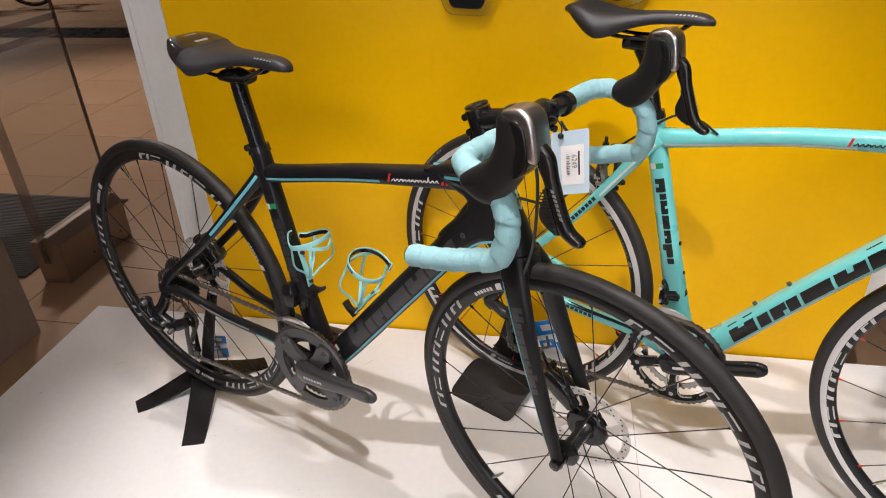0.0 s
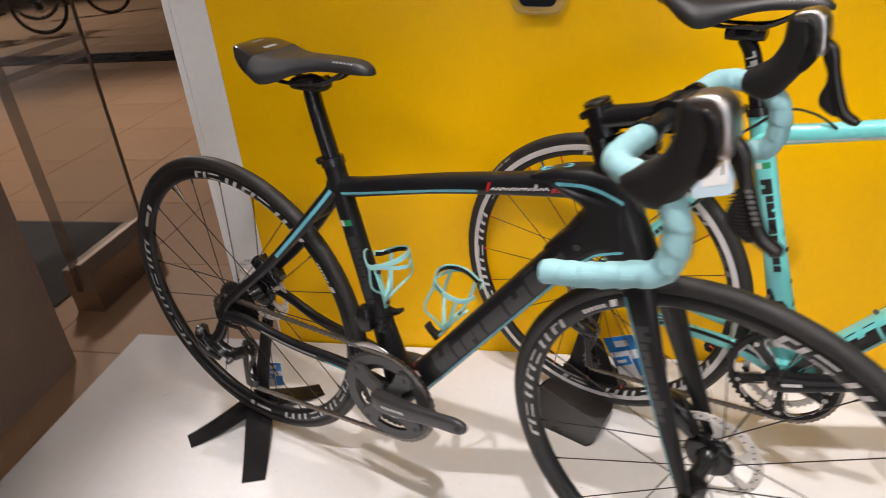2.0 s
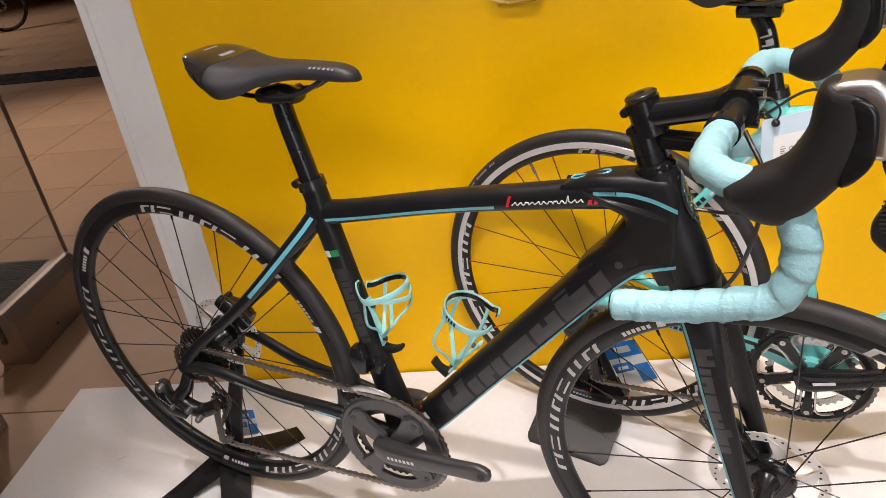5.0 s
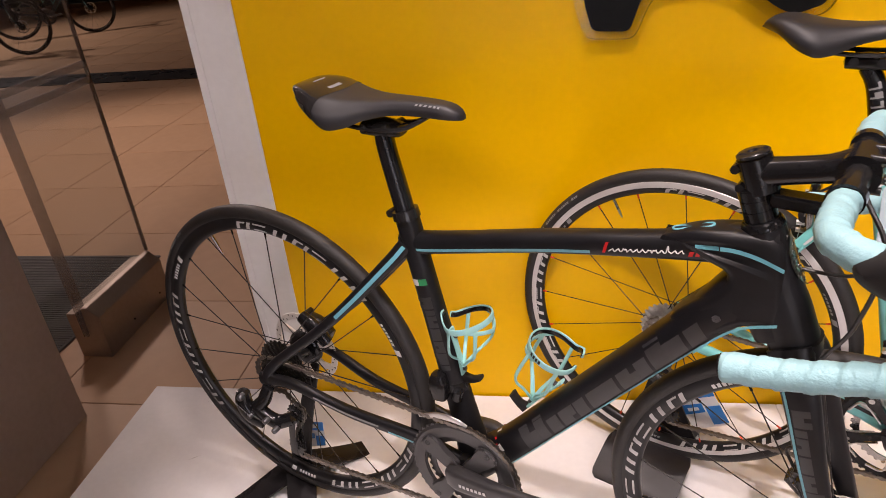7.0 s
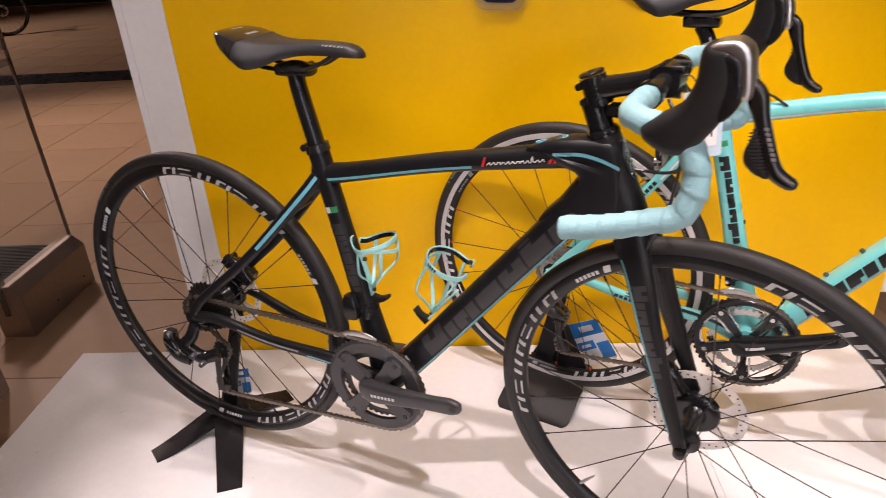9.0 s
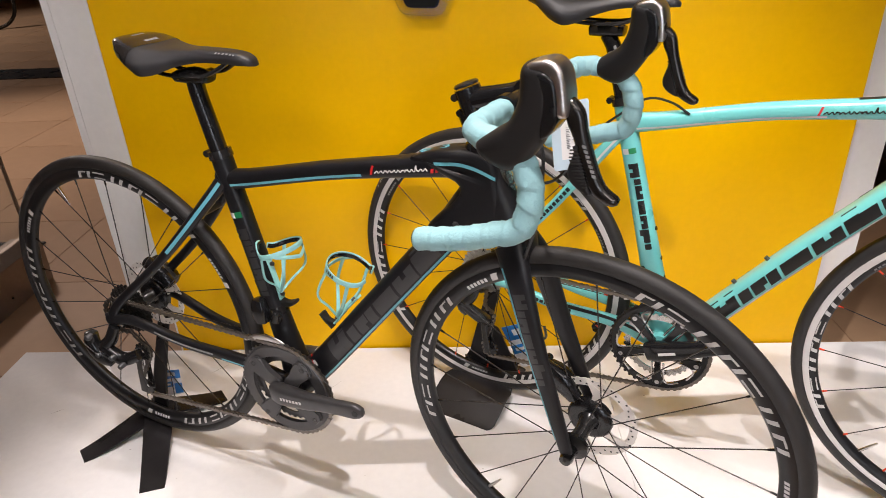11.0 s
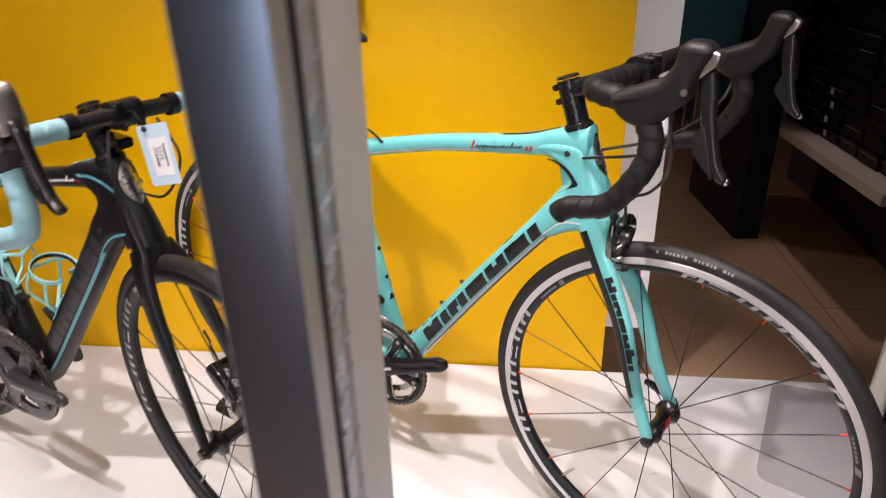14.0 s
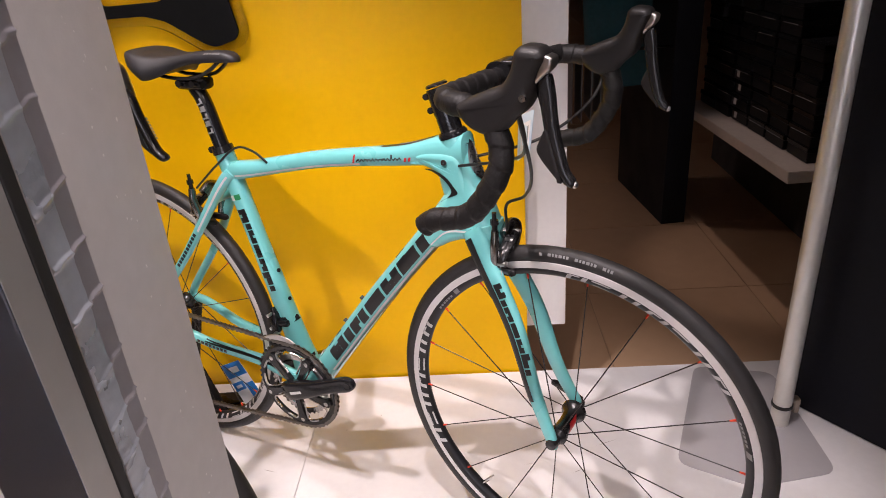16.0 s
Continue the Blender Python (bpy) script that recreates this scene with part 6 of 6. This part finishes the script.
bmesh.ops.create_uvsphere(_b, u_segments=12, v_segments=8, radius=.0042, matrix=Matrix.Translation(tag_at(.26, .06, .001)))
part("tie_knot", _b, CABLE, tag, "black tie knot")
card("price_tag", "pale blue card price tag hanging behind a black bar", [on_bike(*B_, .9003, .020, .8672), on_bike(*B_, .9401, -.020, .8884), on_bike(*B_, .9332, -.020, .8286), on_bike(*B_, .8968, .020, .7973)],
     LABEL, mat=BLUETAG)

# ---- wall sign ----
SIGN = [(.731, .914), (.799, .910), (.818, .968), (.850, .998), (.940, .999), (.986, .985), (1.060, .934), (1.085, .924), (1.132, .938), (1.141, .955), (1.124, 1.06), (1.10, 1.30), (1.02, 1.30), (1.01, 1.040), (.98, 1.026), (.855, 1.024), (.83, 1.05), (.815, 1.30), (.73, 1.30), (.715, .965)]


def wide(outline, d):
    """The outline pushed outwards by d."""
    p = np.array(outline)
    e = np.roll(p, -1, 0) - p
    n = np.column_stack([e[:, 1], -e[:, 0]])
    n /= np.linalg.norm(n, axis=1)[:, None]
    m = n + np.roll(n, 1, 0)
    m /= np.maximum(np.linalg.norm(m, axis=1)[:, None], .3)
    return [tuple(q) for q in p + m * d]


def on_wall(u, v, d):
    return Vector((u, -d, v))


sign = tagged(part("wall_sign", extrude(bmesh.new(), rounded(SIGN, .012), .022, .030, on_wall), material("matt_black_sign", (.006, .006, .006), .55, specular=.12)), "black cut-out sign on a clear acrylic plate", "sign")
part("acrylic_plate", extrude(bmesh.new(), rounded(wide(SIGN, .020), .018), .010, .0215, on_wall), ACRYLIC, sign, "clear acrylic backing plate")
for x, z in ((.765, .945), (1.09, .955), (.90, 1.012)):
    _b = bmesh.new()
    rod(_b, [(x, -.0005, z), (x, -.0105, z)], .006, 12)
    part("standoff", _b, SILVER, sign, "short metal standoff")

# ---- window post close to the eye ----
PX0, PX1, PY0, PY1 = 1.346, 1.397, -1.233, -1.065


def flank(side, y, out=0.0):
    """A place on the flank of the post (side -1 or 1), pushed out along its normal."""
    f = (y - PY0) / (PY1 - PY0)
    return (PX1 + .004 * f + out, y) if side > 0 else (PX0 - .003 * f - out, y)


_y0 = PY0 + .036
_plan = [flank(-1, _y0), flank(1, _y0), flank(1, PY1), flank(-1, PY1)]
_b = extrude(bmesh.new(), rounded(_plan, .002), FLOOR_Z, 3.0, lambda u, v, d: Vector((u, v, d)))
post = tagged(part("window_post", _b, LIGHTGREY), "pale grey metal window post with a dark front cap and silver tape", "window post", **structure)
_plan = [(PX0, PY0), (PX1, PY0), flank(1, PY0 + .0255), flank(-1, PY0 + .0255)]
part("front_cap", extrude(bmesh.new(), rounded(_plan, .0012), FLOOR_Z, 3.0, lambda u, v, d: Vector((u, v, d))), NAVY, post, "dark blue-grey front cap")
for s in (-1, 1):
    _plan = [flank(s, PY0 + .0010, .0006), flank(s, PY0 + .0250, .0006), flank(s, PY0 + .0250, -.003), flank(s, PY0 + .0010, -.003)]
    part("cap_edge", extrude(bmesh.new(), _plan, FLOOR_Z, 3.0, lambda u, v, d: Vector((u, v, d))), ALU, post, "grey metal edge of the cap")
    _plan = [flank(s, PY0 + .0257, .0016), flank(s, PY0 + .0358, .0016), flank(s, PY0 + .0358, -.004), flank(s, PY0 + .0257, -.004)]
    part("gasket", extrude(bmesh.new(), rounded(_plan, .001), FLOOR_Z, 3.0, lambda u, v, d: Vector((u, v, d))), GASKET, post, "black rubber gasket")
# wrinkled tape down the post, in two overlapping strips
rng = random.Random(4)
creases = [(.46 + i * .036 + rng.uniform(-.012, .012), rng.uniform(.4, 1.2), rng.uniform(.45, 1.0), rng.random() < .75) for i in range(24)]
for strip, (u0, u1, lift) in enumerate(((0.0, .56, .0006), (.54, 1.0, .0002))):
    _b = bmesh.new()
    rows_n, cols_n = 1050, 7
    grid = []
    for i in range(rows_n + 1):
        z = .48 + .80 * i / rows_n
        row = []
        for k in range(cols_n + 1):
            u = u0 + (u1 - u0) * k / cols_n
            y = PY0 + .0364 + .0365 * u
            if strip == 0:
                h = lift + .0010 + .0004 * noise.noise(Vector((u * 3, z * 42, 2.0))) + .0005 * noise.noise(Vector((u * 4, z * 160, 7.0)))
            else:
                h = lift + .0008 + .0004 * noise.noise(Vector((u * 2, z * 18, 12.0)))
            for zc_, sl, am, both in creases:
                if strip == 0 or both:
                    d = (z - zc_ - sl * .012 * (u - .5) - .0030 * noise.noise(Vector((u * 5, zc_ * 9, 1.0)))) / .0013
                    if abs(d) < 3:
                        h += am * .0019 * math.exp(-d * d)
            ragged = .0007 * noise.noise(Vector((3.3, z * 22, strip))) if k == cols_n else 0
            px, py = flank(1, y + ragged, max(.0003, h))
            row.append(_b.verts.new((px, py, z)))
        grid.append(row)
    for p, q in zip(grid, grid[1:]):
        for k in range(cols_n):
            _b.faces.new((p[k], p[k + 1], q[k + 1], q[k]))
    part("tape", _b, TAPE if strip == 0 else TAPE_FLAT, post, "wrinkled silver duct tape" if strip == 0 else "smoother grey duct tape with sharp creases")
_b = bmesh.new()
for i in range(130):
    z = rng.uniform(.3, 1.5)
    y = PY0 + .128 + rng.gauss(0, .006)
    if rng.random() < .35:
        y = rng.uniform(PY0 + .078, PY1 - .004)
    r = rng.uniform(.0004, .0013)
    px, py = flank(1, y, -.0002)
    bmesh.ops.create_icosphere(_b, subdivisions=1, radius=r, matrix=Matrix.Translation((px, py, z)) @ Matrix.Diagonal((.5, 1, rng.uniform(1, 1.8), 1)))
tagged(part("glue_specks", _b, WHITE, post, "small pale specks of old glue"), kind="stuff")

# ---- the shop to the right of the wall ----
pole = tagged(new("pole"), "satin metal pole with a black ring near its foot", "pole")
pole.matrix_world = pose(2.337, -.252, 0)
part("tube", rod(bmesh.new(), [(0, 0, 0), (0, 0, 2.98)], .021, 28), POLE, pole)
part("ring", lathe(bmesh.new(), [(.021, -.004), (.0235, -.004), (.0235, .004), (.021, .004)], 28, True), GASKET, pole, "black rubber ring", pose(0, 0, .055, rx=90))
_b = bmesh.new()
box(_b, 2.348, 2.362, -.235, -.215, .02, .06, .002)
part("bracket", _b, STEEL, pole, "small metal bracket", pose(-2.316, .24, 0))
_b = extrude(bmesh.new(), [(0, .004), (1.2, .004), (1.2, 3.0), (0, 3.0)], 0, .03, lambda u, v, d: Vector((2.395 + u * .600 + d * .8, -.190 - u * .80 + d * .6, v)))
tagged(part("wall_side_dark", _b, DARKWALL), "black gloss side panel of the shop window", "wall panel", **structure)
# thin grey sheet with rounded corners, just above the platform
_b = extrude(bmesh.new(), rounded([(2.210, -.018), (2.300, -.040), (2.400, -.060), (2.390, -.42), (2.20, -.455), (2.060, -.375)], .03), .0005, .0016, lambda u, v, d: Vector((u, v, d)))
tagged(part("grey_sheet", _b, material("flat_grey", (.36, .35, .36), .35, vary=.03)), "thin grey rounded sheet on the platform", "mat")
shelf = tagged(new("shelf"), "pale wooden wall shelf carrying black shoe boxes", "shelf")
shelf.matrix_world = pose(2.64, .508, .31, rz=2.6)
part("board", box(bmesh.new(), 0, .24, 0, .995, 0, .04, .002), material("pale_shelf", (.50, .44, .385), .5, vary=.08, coarse=14), shelf)
for y in (.18, .80):
    part("bracket", box(bmesh.new(), .215, .235, y, y + .02, -.10, -.002, .002), SHOP, shelf, "dark bracket under the shelf")
rng = random.Random(9)
for col in range(6):
    y = .065 + col * .154
    for row in range(9 if col else 7):
        w = .140 + rng.uniform(-.006, .004)
        h = .052
        bx = tagged(new("shoe_box"), "black card shoe box with a small pale label", "shoe box", group="stacked shoe boxes")
        bx.matrix_world = pose(2.64, .508, 0, rz=2.6) @ pose(.09 + rng.uniform(-.006, .006), y, .351 + row * (h + .002), rz=rng.uniform(-1.5, 1.5))
        part("body", box(bmesh.new(), 0, .30, 0, w, 0, h - .016, .002), BOXBLACK, bx)
        part("lid", box(bmesh.new(), -.003, .303, -.003, w + .003, h - .0155, h, .002), GLOSSBLACK, bx, "black lid")
        part("label", box(bmesh.new(), -.0012, -.0004, w * .66, w * .82, .012, .036), WHITEDECAL, bx, "small pale label") if col == 3 and row < 4 else None
        # highlight along the lid's edge, put on some boxes as a pale strip
        if rng.random() < .35:
            part("edge_glint", box(bmesh.new(), -.0044, -.0032, w * .15, w * .85, h - .0155, h - .0135), SOFTDECAL, bx, "highlight of the lid's edge as a thin pale strip")
block("wall_shelf_back", 3.02, 3.08, .30, 2.2, FLOOR_Z, 3.0, SHOP)["kind"] = "structure"
tagged(part("wall_column", extrude(bmesh.new(), rounded([(2.492, 1.308), (2.60, 1.318), (2.535, 1.945), (2.425, 1.935)], .003), FLOOR_Z, 3.0, lambda u, v, d: Vector((u, v, d))), DARKWALL), "black speckled column in the shop", "column", **structure)
_b = bmesh.new()
rod(_b, [(2.03, 1.33, .628), (2.502, 1.33, .628)], .007, 10)
tagged(part("hanging_rail", _b, BLACKMETAL), "thin dark metal rail fixed to the column", "rail")
# hanging garment and its pleated grey cloth, built as slabs, behind the right-hand bars
garment = tagged(new("hanging_shirt"), "dark teal sports shirt hanging on a rail", "shirt")
garment.matrix_world = pose(2.33, 1.62, 0)
_b = bmesh.new()
Tube([(0, 0, 1.02, .05, .06), (0, 0, .98, .055, .16), (0, 0, .86, .05, .17), (0, 0, .52, .05, .15), (0, 0, .42, .045, .14)], 20, 2.6, side=(1, 0, 0)).mesh(_b, 28)
part("cloth", _b, material("teal_cloth", (.012, .06, .07), .8, vary=.2, bump=.3, bump_scale=120), garment)
for i in range(5):
    tagged(block("leaflet", 2.06 + i * .040, 2.064 + i * .040, 1.24, 1.42, .35 + .004 * i, .630, material("grey_cloth", (.14, .135, .14), .7) if i == 0 else bpy.data.materials["grey_cloth"], .0006), "pale grey strip of pleated cloth hanging in a row", "leaflet", group="leaflets in a row")

# ---- the entrance to the left of the wall ----
TS = .60
mesh_tile = bpy.data.meshes.new("tile")
_b = box(bmesh.new(), -.2985, .2985, -.2985, .2985, -.012, 0, .0012)
for f in _b.faces:
    f.smooth = False
_b.to_mesh(mesh_tile)
_b.free()
mesh_tile.materials.append(FLOOR)
floor_ob = bpy.data.objects["floor"]
far_tiles = bmesh.new()
for i in range(-20, 13):
    for jj in range(-8, 21):
        x, y = -.35 + (i + .5) * TS, .10 + (jj + .5) * TS
        if -5.6 < x < 3.9 and -1.7 < y < 7.8:
            t_ = new("tile", mesh_tile)
            t_.parent = floor_ob
            t_.matrix_local = Matrix.Translation((x, y, FLOOR_Z))
        elif x < 7 and -4.6 < y < 12.2:
            box(far_tiles, x - .2985, x + .2985, y - .2985, y + .2985, FLOOR_Z - .012, FLOOR_Z)
tagged(part("far_tiles", far_tiles, FLOOR, floor_ob, "beige stone tiles further off"), kind="stuff")
# glass door leaf with its steel shoe
door = tagged(new("glass_door"), "frameless glass door leaf with a steel floor shoe", "door")
door.matrix_world = pose(-.980, .330, FLOOR_Z)
_b = bmesh.new()
extrude(_b, [(0, 0), (.115, 0), (.119, .165), (.082, .202), (.060, .202), (.060, .085), (.038, .085), (.036, .180), (-.004, .178)], .005, .415, lambda u, v, d: Vector((u, d, v)))
bmesh.ops.bevel(_b, geom=list(_b.edges), offset=.002, segments=2, affect="EDGES")
part("steel_shoe", _b, STEEL, door, "brushed brown-grey steel floor shoe")


def glass_mat():
    m = bpy.data.materials.new("door_glass")
    m.use_nodes = True
    nt = m.node_tree
    b = nt.nodes["Principled BSDF"]
    out = nt.nodes["Material Output"]
    b.inputs["Base Color"].default_value = (.55, .57, .58, 1)
    b.inputs["Roughness"].default_value = .04
    tr = nt.nodes.new("ShaderNodeBsdfTransparent")
    tr.inputs[0].default_value = (.93, .94, .94, 1)
    mx = nt.nodes.new("ShaderNodeMixShader")
    mx.inputs[0].default_value = .055
    nt.links.new(tr.outputs[0], mx.inputs[1])
    nt.links.new(b.outputs[0], mx.inputs[2])
    nt.links.new(mx.outputs[0], out.inputs[0])
    return m


GLASS = glass_mat()


def reflection_mat():
    m = bpy.data.materials.new("pale_reflection")
    m.use_nodes = True
    nt = m.node_tree
    b = nt.nodes["Principled BSDF"]
    b.inputs["Base Color"].default_value = (.42, .36, .33, 1)
    b.inputs["Roughness"].default_value = .5
    tr = nt.nodes.new("ShaderNodeBsdfTransparent")
    mx = nt.nodes.new("ShaderNodeMixShader")
    mx.inputs[0].default_value = .42
    nt.links.new(tr.outputs[0], mx.inputs[1])
    nt.links.new(b.outputs[0], mx.inputs[2])
    nt.links.new(mx.outputs[0], nt.nodes["Material Output"].inputs[0])
    return m


REFLECTION = reflection_mat()
g_ = part("pane", box(bmesh.new(), .044, .054, .0, .440, .087, 2.45, .001), GLASS, door, "clear glass leaf")
g_.visible_shadow = False
part("edge_trim", box(bmesh.new(), .043, .055, .4405, .449, .19, 2.45, .001), STEEL, door, "dark vertical edge trim")
# reflections in the glass, built as pale half-transparent strips
part("reflection_strip", box(bmesh.new(), .0545, .0575, -.018, .032, .10, 2.45, .001), REFLECTION, door, "pale see-through strip for a reflection in the glass")
for z_ in (.872, .926):
    part("reflection_band", box(bmesh.new(), .0545, .0585, -.9, .438, z_ - .0125, z_ + .0125, .001), REFLECTION, door, "pale see-through band for a reflection across the glass")
for y_, z_ in ((.17, .05), (.35, .05)):
    b_ = bmesh.new()
    bmesh.ops.create_cone(b_, cap_ends=True, segments=14, radius1=.0035, radius2=.0035, depth=.003, matrix=Matrix.Translation((.1172, y_, z_)) @ Matrix.Rotation(math.pi / 2, 4, "Y"))
    part("screw", b_, BLACKMETAL, door, "small dark screw")
jamb = tagged(block("door_jamb", -1.50, -.770, -.75, .045, FLOOR_Z, 3.0, BROWN, .004), "brown-grey clad door jamb", "jamb", **structure)
tagged(block("doormat", -2.6, -1.085, .350, 1.065, FLOOR_Z + .0005, FLOOR_Z + .008, MAT, .002), "ribbed grey doormat let into the floor", "doormat")
_m = bpy.data.objects["doormat"]
for i in range(50):
    block("rib", -2.59, -1.095, .356 + i * .014, .363 + i * .014, FLOOR_Z + .008, FLOOR_Z + .0105, MAT, 0, _m)
tagged(block("threshold", -6.4, -2.0, 4.60, 5.06, FLOOR_Z + .0005, FLOOR_Z + .006, material("dark_strip", (.035, .035, .04), .3), .001), "dark metal strip across the floor tiles", "threshold strip", **structure)
# bicycles further inside the shop
far = copy_thing(bike_a, pose(-6.72, 7.42, FLOOR_Z, rz=33))
tagged(far, "dark road bicycle standing further inside the shop")
far2 = copy_thing(bike_a, pose(-6.62, 5.85, FLOOR_Z, rz=34))
tagged(far2, "dark road bicycle beside another inside the shop")

# small scuffs and crumbs on the white platform
rng = random.Random(21)
_b = bmesh.new()
for i in range(46):
    x, y = rng.uniform(-.38, 2.2), rng.uniform(-1.15, -.06)
    a, L, w = rng.uniform(-.5, .9), rng.uniform(.004, .035), rng.uniform(.0003, .0010)
    if i % 3 == 0:
        L, w = rng.uniform(.001, .003), rng.uniform(.0008, .0018)
    d, n = Vector((math.cos(a), math.sin(a), 0)), Vector((-math.sin(a), math.cos(a), 0))
    c = Vector((x, y, .0004))
    _b.faces.new([_b.verts.new(c + p) for p in (-d * L, n * w - d * L * .2, d * L * .6 + n * w * .5, d * L, -n * w * .6)])
tagged(part("scuff_marks", _b, material("grey_scuff", (.26, .24, .22), .7), platform, "small grey scuffs on the white boards"), kind="stuff")
